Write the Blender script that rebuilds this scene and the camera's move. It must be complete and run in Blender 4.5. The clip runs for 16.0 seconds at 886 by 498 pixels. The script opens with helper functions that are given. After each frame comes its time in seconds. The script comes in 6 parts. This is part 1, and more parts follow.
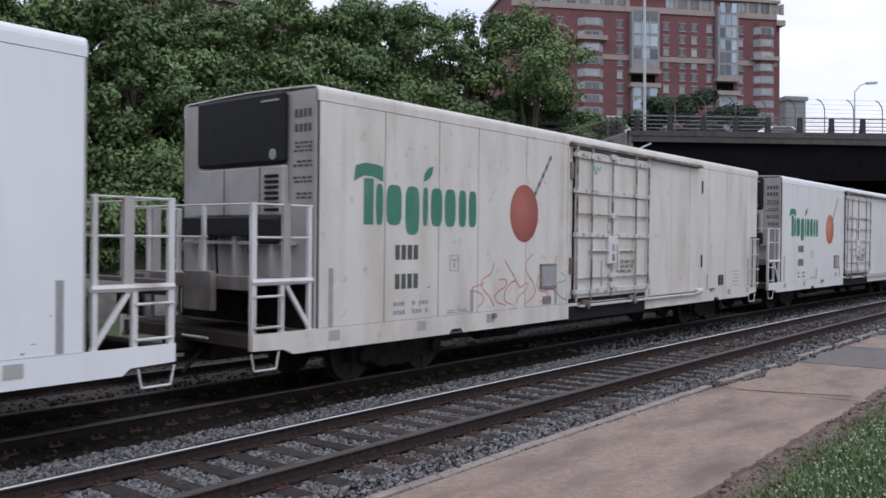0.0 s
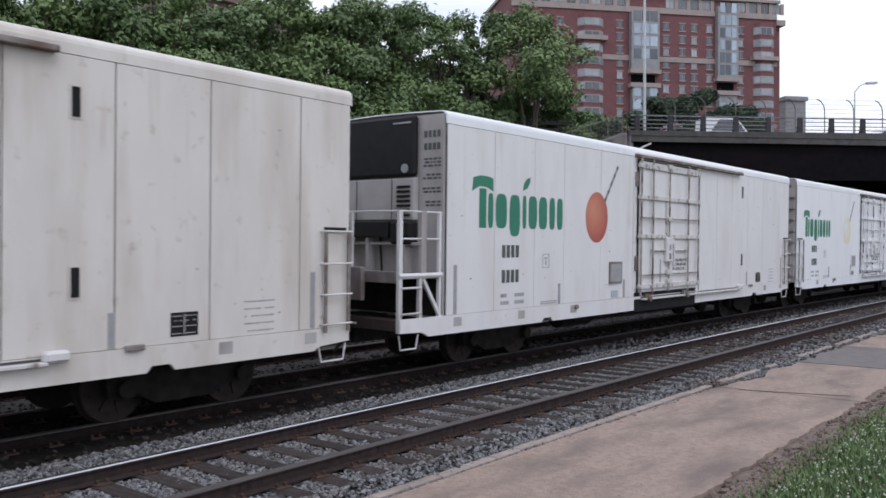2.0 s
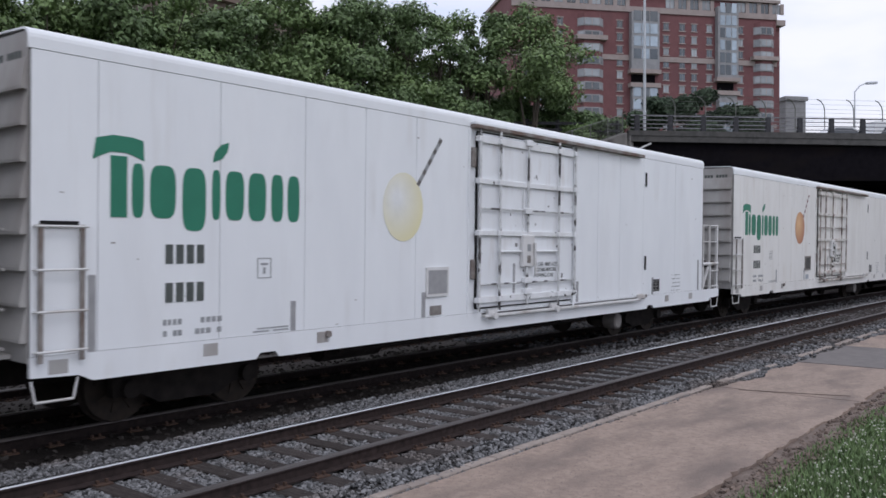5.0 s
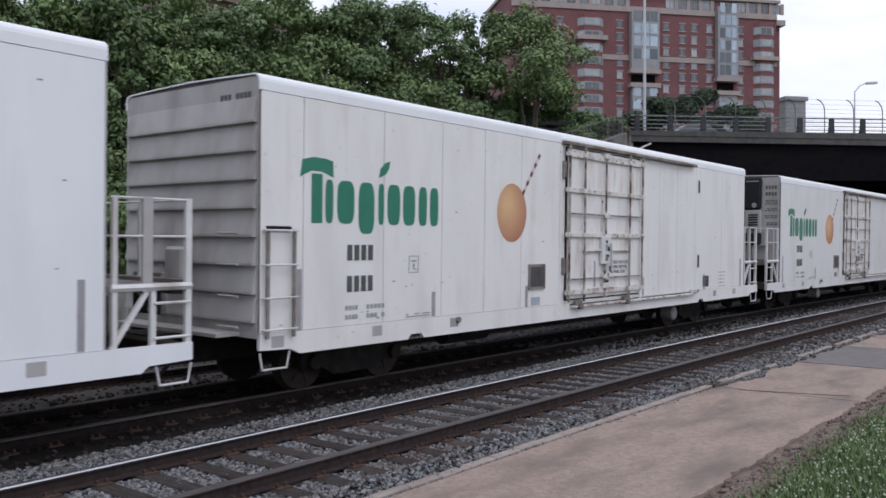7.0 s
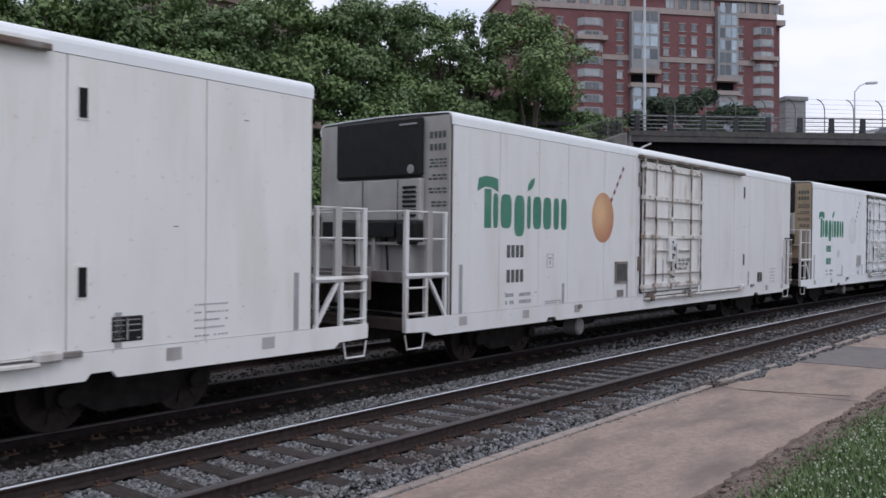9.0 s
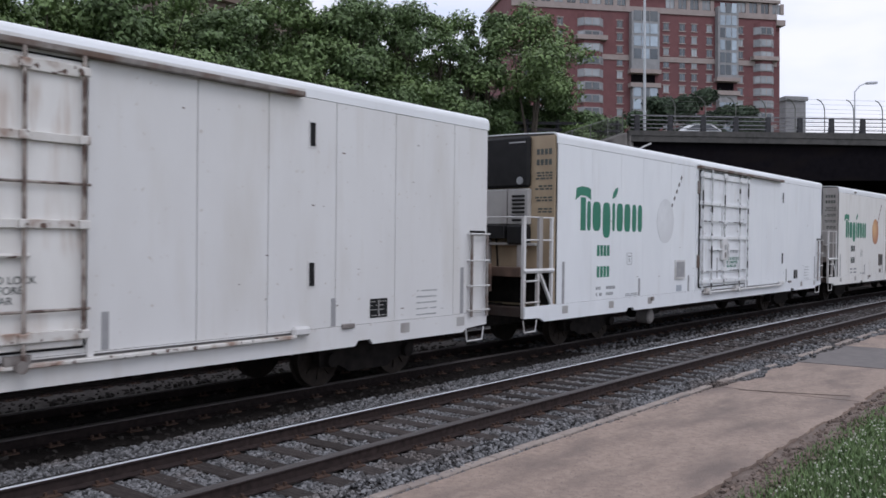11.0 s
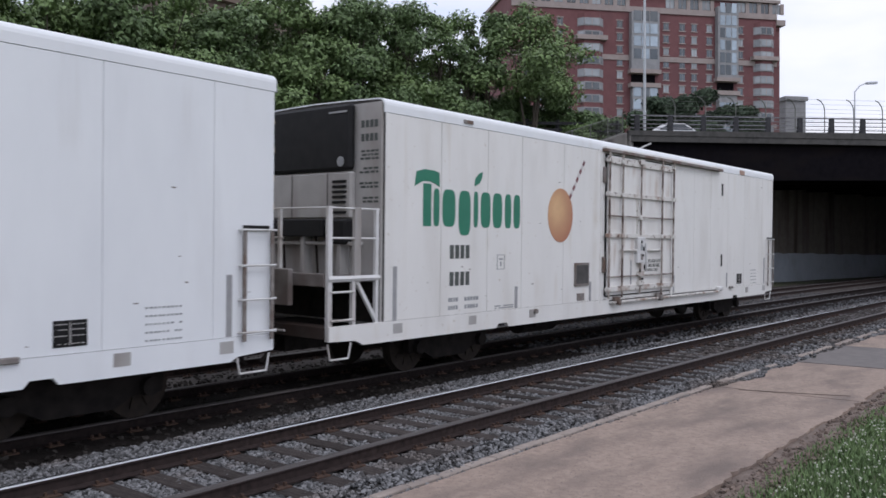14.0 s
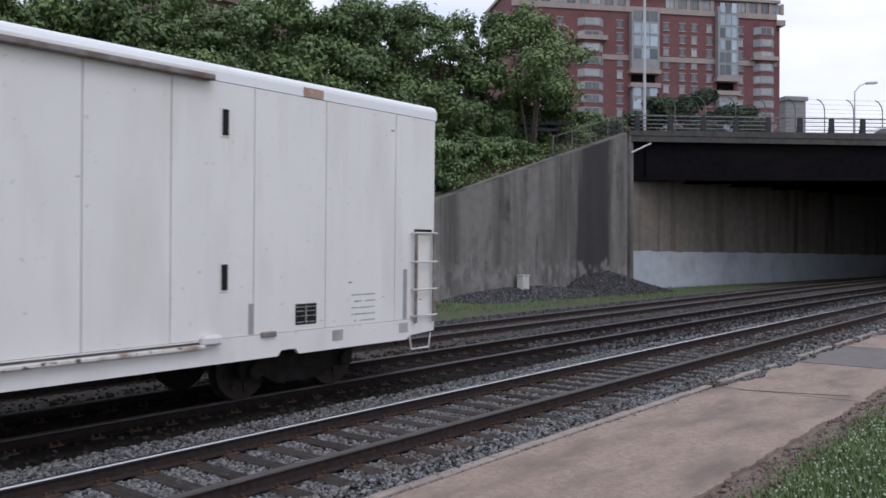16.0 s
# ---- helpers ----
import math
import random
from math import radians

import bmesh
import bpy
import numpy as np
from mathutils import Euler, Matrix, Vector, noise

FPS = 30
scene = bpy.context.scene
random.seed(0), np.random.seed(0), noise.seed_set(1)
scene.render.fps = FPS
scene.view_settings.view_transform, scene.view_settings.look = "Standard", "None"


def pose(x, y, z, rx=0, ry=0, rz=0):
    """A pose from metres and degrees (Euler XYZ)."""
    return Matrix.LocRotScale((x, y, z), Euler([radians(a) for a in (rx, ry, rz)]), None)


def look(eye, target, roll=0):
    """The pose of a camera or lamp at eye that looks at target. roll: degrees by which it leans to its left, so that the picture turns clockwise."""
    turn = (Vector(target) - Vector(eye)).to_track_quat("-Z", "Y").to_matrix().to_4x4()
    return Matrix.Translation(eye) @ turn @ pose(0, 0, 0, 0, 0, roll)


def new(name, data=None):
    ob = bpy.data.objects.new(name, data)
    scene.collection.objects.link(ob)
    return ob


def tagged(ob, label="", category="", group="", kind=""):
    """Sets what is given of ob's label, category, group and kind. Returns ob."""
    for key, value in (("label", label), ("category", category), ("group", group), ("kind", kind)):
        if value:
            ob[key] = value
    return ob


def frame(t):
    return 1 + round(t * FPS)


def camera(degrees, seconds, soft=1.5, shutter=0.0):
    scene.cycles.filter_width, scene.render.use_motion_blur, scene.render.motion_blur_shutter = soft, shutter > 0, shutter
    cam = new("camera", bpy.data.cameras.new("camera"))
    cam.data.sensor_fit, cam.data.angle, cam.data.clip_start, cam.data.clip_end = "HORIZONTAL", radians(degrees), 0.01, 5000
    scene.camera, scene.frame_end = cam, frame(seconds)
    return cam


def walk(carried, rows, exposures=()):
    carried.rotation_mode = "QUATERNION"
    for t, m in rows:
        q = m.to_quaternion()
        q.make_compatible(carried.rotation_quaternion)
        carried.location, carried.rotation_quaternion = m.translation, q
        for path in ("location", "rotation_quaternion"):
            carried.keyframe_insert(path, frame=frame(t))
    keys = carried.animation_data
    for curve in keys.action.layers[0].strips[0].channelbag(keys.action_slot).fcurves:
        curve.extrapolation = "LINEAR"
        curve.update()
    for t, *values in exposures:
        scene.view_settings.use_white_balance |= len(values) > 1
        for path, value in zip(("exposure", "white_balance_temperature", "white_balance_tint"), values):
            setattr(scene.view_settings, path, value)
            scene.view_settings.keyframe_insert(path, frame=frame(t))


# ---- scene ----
cam = camera(55.395, 16.0, soft=1.6, shutter=0.12)
EYE = (0.0, 0.0, 2.255)
VIEW = pose(*EYE, 89.805, 0, -51.588)
walk(cam, [(0, VIEW), (16, VIEW)], exposures=[(t, ev, 6130, 15.5) for t, ev in (
    (0, -0.26), (0.5, -0.09), (1.5, -0.11), (2.5, -0.16), (3.5, -0.32), (4, -0.35), (6.5, -0.30), (7, -0.25), (8, -0.28), (8.5, -0.33),
    (11.5, -0.33), (12, -0.25), (13.5, -0.38), (14.5, -0.21), (16, -0.28))])

# ---- world and light: a bright overcast afternoon ----
SUN_ELEV, SUN_AZ = radians(52), radians(200)
world = bpy.data.worlds.new("sky")
scene.world = world
world.use_nodes = True
wn, wl = world.node_tree.nodes, world.node_tree.links
wn.clear()
sky = wn.new("ShaderNodeTexSky")
sky.sky_type, sky.sun_disc = "NISHITA", False
sky.sun_elevation, sky.sun_rotation = SUN_ELEV, SUN_AZ
sky_bg = wn.new("ShaderNodeBackground")
sky_bg.inputs["Strength"].default_value = 0.10
cloud_bg = wn.new("ShaderNodeBackground")
cloud_bg.inputs["Strength"].default_value = 1.38
tc = wn.new("ShaderNodeTexCoord")
mp = wn.new("ShaderNodeMapping")
mp.inputs["Scale"].default_value = (1.6, 1.6, 5.0)
nz = wn.new("ShaderNodeTexNoise")
nz.inputs["Scale"].default_value, nz.inputs["Detail"].default_value = 2.2, 6
rmp = wn.new("ShaderNodeValToRGB")
rmp.color_ramp.elements[0].position, rmp.color_ramp.elements[1].position = 0.36, 0.6
rmp.color_ramp.elements[0].color, rmp.color_ramp.elements[1].color = (0.73, 0.795, 0.905, 1), (0.96, 0.965, 0.985, 1)
mixw = wn.new("ShaderNodeMixShader")
mixw.inputs[0].default_value = 0.9
outw = wn.new("ShaderNodeOutputWorld")
wl.new(tc.outputs["Generated"], mp.inputs["Vector"])
wl.new(mp.outputs["Vector"], nz.inputs["Vector"])
wl.new(nz.outputs["Fac"], rmp.inputs["Fac"])
wl.new(rmp.outputs["Color"], cloud_bg.inputs["Color"])
wl.new(sky.outputs["Color"], sky_bg.inputs["Color"])
wl.new(sky_bg.outputs[0], mixw.inputs[1])
wl.new(cloud_bg.outputs[0], mixw.inputs[2])
wl.new(mixw.outputs[0], outw.inputs["Surface"])
sun_data = bpy.data.lights.new("sun", "SUN")
sun_data.energy, sun_data.angle, sun_data.color = 0.9, radians(24), (1.0, 0.97, 0.93)
sun_ob = new("sun", sun_data)
sun_ob.matrix_world = look((0, 0, 60), (-30 * math.sin(SUN_AZ), -30 * math.cos(SUN_AZ), 60 - 30 * math.tan(SUN_ELEV)))


# ---- materials ----
def mat(name, a, b=None, rough=0.6, metal=0.0, scale=4.0, stretch=(1, 1, 1), bump=0.0, bscale=None, dirt=None, dirt_scale=(0.6, 0.6, 0.6),
        dirt_from=0.5, dirt_to=0.75, rand=0.0, island=0.0, spec=0.5, streak=None, speck=None):
    """Principled surface: two tones by fine noise, a stain colour by coarse noise, relief, piece-to-piece variation."""
    m = bpy.data.materials.new(name)
    m.use_nodes = True
    n, l = m.node_tree.nodes, m.node_tree.links
    bs = n["Principled BSDF"]
    bs.inputs["Roughness"].default_value, bs.inputs["Metallic"].default_value = rough, metal
    bs.inputs["Specular IOR Level"].default_value = spec
    co = n.new("ShaderNodeTexCoord")

    def noisy(sc, st, detail=5):
        mapn = n.new("ShaderNodeMapping")
        mapn.inputs["Scale"].default_value = st
        l.new(co.outputs["Object"], mapn.inputs["Vector"])
        t = n.new("ShaderNodeTexNoise")
        t.inputs["Scale"].default_value, t.inputs["Detail"].default_value = sc, detail
        l.new(mapn.outputs["Vector"], t.inputs["Vector"])
        return t.outputs["Fac"]

    def ramp(src, lo, hi):
        r = n.new("ShaderNodeMapRange")
        r.inputs["From Min"].default_value, r.inputs["From Max"].default_value = lo, hi
        l.new(src, r.inputs["Value"])
        return r.outputs["Result"]

    def mix(fac, c1, c2):
        x = n.new("ShaderNodeMix")
        x.data_type = "RGBA"
        for sock, v in ((x.inputs["Factor"], fac), (x.inputs[6], c1), (x.inputs[7], c2)):
            if hasattr(v, "is_linked"):
                l.new(v, sock)
            else:
                sock.default_value = (*v, 1) if isinstance(v, tuple) else v
        return x.outputs[2]

    b = b or tuple(v * 0.8 for v in a)
    fine = noisy(scale, stretch)
    col = mix(ramp(fine, 0.3, 0.7), a, b)
    if dirt:
        col = mix(ramp(noisy(1.0, dirt_scale, 7), dirt_from, dirt_to), col, dirt)
    if streak:
        colour, (su, sz), lo, hi = streak
        patch = ramp(noisy(1.0, (0.55, 0.55, 0.9), 3), 0.46, 0.62)
        both = n.new("ShaderNodeMath")
        both.operation = "MULTIPLY"
        l.new(ramp(noisy(1.0, (su, su, sz), 4), lo, hi), both.inputs[0])
        l.new(patch, both.inputs[1])
        col = mix(both.outputs[0], col, colour)
    if speck:
        colour, sc, lo, hi = speck
        col = mix(ramp(noisy(sc, (1, 1, 1), 2), lo, hi), col, colour)
    if rand or island:
        hv = n.new("ShaderNodeHueSaturation")
        src = n.new("ShaderNodeObjectInfo").outputs["Random"] if rand else n.new("ShaderNodeNewGeometry").outputs["Random Per Island"]
        amount = rand or island
        r = n.new("ShaderNodeMapRange")
        r.inputs["To Min"].default_value, r.inputs["To Max"].default_value = 1 - amount, 1 + amount
        l.new(src, r.inputs["Value"])
        l.new(r.outputs["Result"], hv.inputs["Value"])
        l.new(col, hv.inputs["Color"])
        col = hv.outputs["Color"]
    l.new(col, bs.inputs["Base Color"])
    if bump:
        bp = n.new("ShaderNodeBump")
        bp.inputs["Strength"].default_value, bp.inputs["Distance"].default_value = 1.0, bump
        l.new(noisy(bscale or scale * 2, stretch), bp.inputs["Height"])
        l.new(bp.outputs["Normal"], bs.inputs["Normal"])
    return m


M = {}
M["ballast"] = mat("ballast_bed", (0.035, 0.033, 0.032), (0.08, 0.079, 0.079), 0.95, scale=26, bump=0.04, bscale=22, dirt=(0.06, 0.05, 0.045), dirt_from=0.5, dirt_to=0.8, spec=0.12)
M["stone"] = mat("ballast_stone", (0.108, 0.108, 0.111), (0.186, 0.186, 0.19), 0.9, scale=18, island=0.7, dirt=(0.12, 0.10, 0.09), dirt_scale=(0.5, 1.2, 1), dirt_from=0.5, dirt_to=0.7, spec=0.12)
# bed and stones of the train's track: oil stain plus the train's shade in the colour
M["ballast_dark"] = mat("shaded_oily_ballast_bed", (0.012, 0.0105, 0.01), (0.024, 0.021, 0.02), 0.95, scale=20, bump=0.03, bscale=22, dirt=(0.034, 0.03, 0.028), dirt_from=0.55, dirt_to=0.8, spec=0.05)
M["stone_dark"] = mat("shaded_oily_stone", (0.02, 0.0175, 0.0165), (0.042, 0.038, 0.035), 0.9, scale=18, island=0.5, spec=0.05)
M["ballast_far"] = mat("brown_ballast_bed", (0.05, 0.043, 0.04), (0.095, 0.086, 0.08), 0.95, scale=16, bump=0.04, bscale=20, dirt=(0.035, 0.03, 0.028), dirt_from=0.5, dirt_to=0.75, spec=0.12)
M["stone_mid"] = mat("dark_gravel_stone", (0.06, 0.06, 0.063), (0.11, 0.11, 0.115), 0.9, scale=10, island=0.5, spec=0.12)
M["sleeper"] = mat("sleeper_wood", (0.03, 0.025, 0.024), (0.07, 0.06, 0.056), 0.9, scale=9, stretch=(4, 0.5, 4), bump=0.012, rand=0.35, spec=0.12)
M["rail_side"] = mat("rusty_rail", (0.024, 0.0185, 0.018), (0.05, 0.037, 0.034), 0.9, scale=14, bump=0.002, dirt=(0.035, 0.027, 0.026), spec=0.06)
# rail and sleeper copies with the shade under the train put into their colour
M["rail_shaded"] = mat("shaded_rail", (0.014, 0.011, 0.011), (0.026, 0.02, 0.019), 0.9, scale=14, spec=0.05)
M["sleeper_shaded"] = mat("shaded_sleeper_wood", (0.011, 0.0095, 0.009), (0.022, 0.019, 0.018), 0.9, scale=9, stretch=(4, 0.5, 4), bump=0.012, rand=0.3, spec=0.05)
M["rail_top"] = mat("polished_rail", (0.62, 0.62, 0.63), (0.48, 0.48, 0.49), 0.26, 1.0, scale=6, stretch=(0.3, 6, 1))
M["rail_dull"] = mat("dull_rail_top", (0.10, 0.088, 0.086), (0.06, 0.052, 0.05), 0.55, 0.4, scale=6, stretch=(0.3, 6, 1))
M["steel_rust"] = mat("rusty_steel", (0.09, 0.055, 0.04), (0.05, 0.035, 0.03), 0.85, scale=20, spec=0.12)
M["path"] = mat("pavement_concrete", (0.25, 0.188, 0.153), (0.34, 0.262, 0.215), 0.9, scale=11, bump=0.006, bscale=38, dirt=(0.165, 0.128, 0.11), dirt_scale=(0.8, 1.9, 1), dirt_from=0.45, dirt_to=0.72, speck=((0.11, 0.088, 0.078), 42, 0.62, 0.72))
M["edging"] = mat("edging_concrete", (0.33, 0.28, 0.245), (0.25, 0.21, 0.185), 0.9, scale=9, bump=0.006, dirt=(0.17, 0.14, 0.125), dirt_scale=(1.5, 1.5, 1))
M["clod"] = mat("soil_clod", (0.09, 0.066, 0.055), (0.19, 0.145, 0.12), 0.95, scale=9, island=0.4)
M["path_dark"] = mat("weathered_pavement", (0.135, 0.122, 0.118), (0.175, 0.158, 0.15), 0.9, scale=4, bump=0.006, bscale=50, dirt=(0.10, 0.09, 0.086))
M["soil"] = mat("bare_soil", (0.12, 0.09, 0.075), (0.2, 0.155, 0.13), 0.95, scale=5, bump=0.03, bscale=18)
M["ground"] = mat("ground_grass_earth", (0.05, 0.075, 0.03), (0.085, 0.10, 0.045), 0.95, scale=1.6, bump=0.05, bscale=9, dirt=(0.10, 0.085, 0.06), dirt_scale=(0.25, 0.25, 0.25))
M["grass"] = mat("grass_blade", (0.085, 0.145, 0.05), (0.14, 0.205, 0.08), 0.75, scale=1.2, island=0.35)
M["clover"] = mat("clover_flower", (0.5, 0.52, 0.44), (0.4, 0.43, 0.33), 0.8, scale=9)
M["concrete"] = mat("stained_concrete", (0.145, 0.137, 0.13), (0.21, 0.197, 0.185), 0.9, scale=2.2, bump=0.006, bscale=30, dirt=(0.055, 0.05, 0.048), dirt_scale=(0.62, 0.62, 0.09), dirt_from=0.48, dirt_to=0.72)
def wall_concrete():
    """Streaked wall with one soot-black run of water stain and pale bloom at its foot."""
    m = mat("streaked_wall_concrete", (0.15, 0.142, 0.134), (0.205, 0.193, 0.18), 0.9, scale=2.2, bump=0.006, bscale=30, dirt=(0.085, 0.078, 0.073), dirt_scale=(0.9, 0.9, 0.07), dirt_from=0.44, dirt_to=0.66, streak=((0.05, 0.046, 0.044), (2.6, 0.10), 0.5, 0.68))
    n, l = m.node_tree.nodes, m.node_tree.links
    bs = n["Principled BSDF"]
    src = bs.inputs["Base Color"].links[0].from_socket
    co = n.new("ShaderNodeTexCoord")
    sp = n.new("ShaderNodeSeparateXYZ")
    l.new(co.outputs["Object"], sp.inputs[0])

    def node(op, a, b):
        q = n.new("ShaderNodeMath")
        q.operation = op
        for sock, v in zip(q.inputs, (a, b)):
            if hasattr(v, "is_linked"):
                l.new(v, sock)
            else:
                sock.default_value = v
        return q.outputs[0]

    def clouds(sc, st):
        mp2 = n.new("ShaderNodeMapping")
        mp2.inputs["Scale"].default_value = st
        l.new(co.outputs["Object"], mp2.inputs["Vector"])
        t = n.new("ShaderNodeTexNoise")
        t.inputs["Scale"].default_value, t.inputs["Detail"].default_value = sc, 5
        l.new(mp2.outputs["Vector"], t.inputs["Vector"])
        return t.outputs["Fac"]

    def fade(v, a, b):
        r = n.new("ShaderNodeMapRange")
        r.interpolation_type = "SMOOTHSTEP"
        r.inputs["From Min"].default_value, r.inputs["From Max"].default_value = a, b
        l.new(v, r.inputs["Value"])
        return r.outputs["Result"]

    def blend(f, c1, c2):
        x = n.new("ShaderNodeMix")
        x.data_type = "RGBA"
        l.new(f, x.inputs["Factor"])
        l.new(c1, x.inputs[6])
        x.inputs[7].default_value = (*c2, 1)
        return x.outputs[2]

    wob = node("MULTIPLY", node("SUBTRACT", clouds(1.0, (1.4, 1.4, 0.12)), 0.5), 2.6)
    xx = node("ADD", sp.outputs[0], wob)
    run = node("MULTIPLY", fade(xx, 41.6, 42.8), fade(xx, 46.1, 45.0))
    bloom = node("MULTIPLY", fade(node("ADD", sp.outputs[2], node("MULTIPLY", clouds(0.9, (1, 1, 1)), 2.6)), 2.9, 2.2), fade(clouds(1.7, (1, 1, 0.6)), 0.42, 0.6))
    col = blend(node("MULTIPLY", run, 0.9), src, (0.028, 0.026, 0.027))
    col = blend(node("MULTIPLY", bloom, 0.6), col, (0.27, 0.255, 0.24))
    l.new(col, bs.inputs["Base Color"])
    return m


M["wall_concrete"] = wall_concrete()
M["abutment"] = mat("abutment_concrete", (0.15, 0.13, 0.11), (0.195, 0.172, 0.15), 0.9, scale=2.0, bump=0.004, bscale=30, dirt=(0.075, 0.06, 0.05), dirt_scale=(0.9, 0.9, 0.06), dirt_from=0.48, dirt_to=0.68, spec=0.12, streak=((0.16, 0.10, 0.065), (2.6, 0.05), 0.58, 0.8))
M["whitewash"] = mat("painted_band", (0.36, 0.395, 0.44), (0.42, 0.45, 0.49), 0.85, scale=2, dirt=(0.28, 0.29, 0.30), dirt_scale=(0.6, 0.6, 0.5), dirt_from=0.5, dirt_to=0.8)
M["cabinet_white"] = mat("weathered_white_cabinet", (0.58, 0.58, 0.57), (0.50, 0.495, 0.48), 0.6, scale=5, dirt=(0.36, 0.34, 0.31), dirt_scale=(2, 2, 1))
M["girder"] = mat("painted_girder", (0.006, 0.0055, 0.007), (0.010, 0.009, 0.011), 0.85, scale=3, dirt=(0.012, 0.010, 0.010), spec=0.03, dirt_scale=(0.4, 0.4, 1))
M["deck"] = mat("deck_concrete", (0.062, 0.06, 0.058), (0.10, 0.097, 0.094), 0.9, scale=3, bump=0.005, dirt=(0.10, 0.095, 0.09), dirt_scale=(0.5, 0.5, 0.2), spec=0.12)
M["asphalt"] = mat("asphalt", (0.045, 0.045, 0.048), (0.065, 0.065, 0.066), 0.9, scale=30, bump=0.003)
M["rail_paint"] = mat("dark_rail_paint", (0.035, 0.035, 0.04), (0.06, 0.06, 0.064), 0.6, scale=5, spec=0.12)
M["rail_grey"] = mat("weathered_grey_rail", (0.15, 0.15, 0.165), (0.21, 0.21, 0.22), 0.6, scale=5, dirt=(0.08, 0.07, 0.07), dirt_scale=(1, 1, 1))
M["galv"] = mat("galvanised_steel", (0.42, 0.43, 0.44), (0.5, 0.5, 0.51), 0.5, 0.6, scale=6)
M["fence_dull"] = mat("dull_fence_steel", (0.13, 0.135, 0.12), (0.18, 0.185, 0.165), 0.7, 0.3, scale=6)
M["lampgrey"] = mat("lamp_post_grey", (0.45, 0.47, 0.5), (0.52, 0.54, 0.56), 0.5, 0.3, scale=3)
M["brick"] = mat("red_brick", (0.155, 0.066, 0.07), (0.19, 0.084, 0.086), 0.9, scale=0.7, dirt=(0.135, 0.064, 0.068), dirt_scale=(0.08, 0.08, 0.08))
M["trim"] = mat("pale_stone_trim", (0.30, 0.25, 0.235), (0.35, 0.295, 0.28), 0.85, scale=0.8)
M["grey_trim"] = mat("grey_stone", (0.24, 0.24, 0.25), (0.30, 0.30, 0.31), 0.85, scale=0.8)
M["brownroof"] = mat("brown_masonry", (0.16, 0.12, 0.10), (0.2, 0.15, 0.125), 0.9, scale=0.8)
M["glass"] = mat("window_glass", (0.06, 0.075, 0.085), (0.09, 0.105, 0.12), 0.06, 0.0, scale=0.5, spec=1.0, rand=0.4)
M["blind"] = mat("window_blind", (0.34, 0.36, 0.38), (0.24, 0.26, 0.28), 0.25, 0.0, scale=0.3, spec=0.8, rand=0.3)
M["skyglass"] = mat("bay_glass", (0.36, 0.42, 0.47), (0.26, 0.31, 0.35), 0.12, 0.35, scale=0.25, spec=1.0, rand=0.25)
M["bark"] = mat("bark", (0.075, 0.06, 0.048), (0.12, 0.1, 0.08), 0.95, scale=6, stretch=(3, 3, 0.4), bump=0.02)
M["leaf"] = mat("leaf", (0.108, 0.168, 0.058), (0.165, 0.24, 0.085), 0.6, scale=0.5, island=0.3)
M["leaf_dark"] = mat("dark_leaf", (0.078, 0.126, 0.047), (0.122, 0.185, 0.068), 0.6, scale=0.5, island=0.3)
M["leaf_far"] = mat("deep_green_leaf", (0.034, 0.052, 0.032), (0.055, 0.08, 0.047), 0.7, scale=0.5, island=0.3, spec=0.2)
M["leaf_light"] = mat("pale_leaf", (0.088, 0.143, 0.045), (0.135, 0.2, 0.068), 0.6, scale=0.5, island=0.4)


# ---- mesh helpers ----
def part(name, bm, material, parent=None, label="", smooth=False):
    me = bpy.data.meshes.new(name)
    bm.to_mesh(me)
    bm.free()
    me.materials.append(material)
    if smooth:
        me.shade_smooth()
    ob = new(name, me)
    ob.parent = parent
    if label:
        ob["label"] = label
    return ob


def raw(name, verts, faces, material, parent=None):
    me = bpy.data.meshes.new(name)
    me.from_pydata(verts, [], faces)
    me.materials.append(material)
    ob = new(name, me)
    ob.parent = parent
    return ob


def box(bm, x0, x1, y0, y1, z0, z1, bevel=0.0, m=None):
    vs = [bm.verts.new((x, y, z)) for z in (z0, z1) for y in (y0, y1) for x in (x0, x1)]
    fs = [bm.faces.new([vs[i] for i in f]) for f in ((0, 2, 3, 1), (4, 5, 7, 6), (0, 1, 5, 4), (2, 6, 7, 3), (0, 4, 6, 2), (1, 3, 7, 5))]
    if m:
        for v in vs:
            v.co = m @ v.co
    if bevel:
        es = {e for f in fs for e in f.edges}
        bmesh.ops.bevel(bm, geom=list(es), offset=bevel, segments=1, affect="EDGES", clamp_overlap=True)
    return bm


def rod(bm, p, q, r, seg=8, r2=None):
    p, q = Vector(p), Vector(q)
    t = (q - p).to_track_quat("Z", "Y").to_matrix()
    r2 = r if r2 is None else r2
    a = [bm.verts.new(p + t @ Vector((r * math.cos(k * 2 * math.pi / seg), r * math.sin(k * 2 * math.pi / seg), 0))) for k in range(seg)]
    b = [bm.verts.new(q + t @ Vector((r2 * math.cos(k * 2 * math.pi / seg), r2 * math.sin(k * 2 * math.pi / seg), 0))) for k in range(seg)]
    for k in range(seg):
        bm.faces.new((a[k], a[(k + 1) % seg], b[(k + 1) % seg], b[k]))
    bm.faces.new(a[::-1])
    bm.faces.new(b)
    return bm


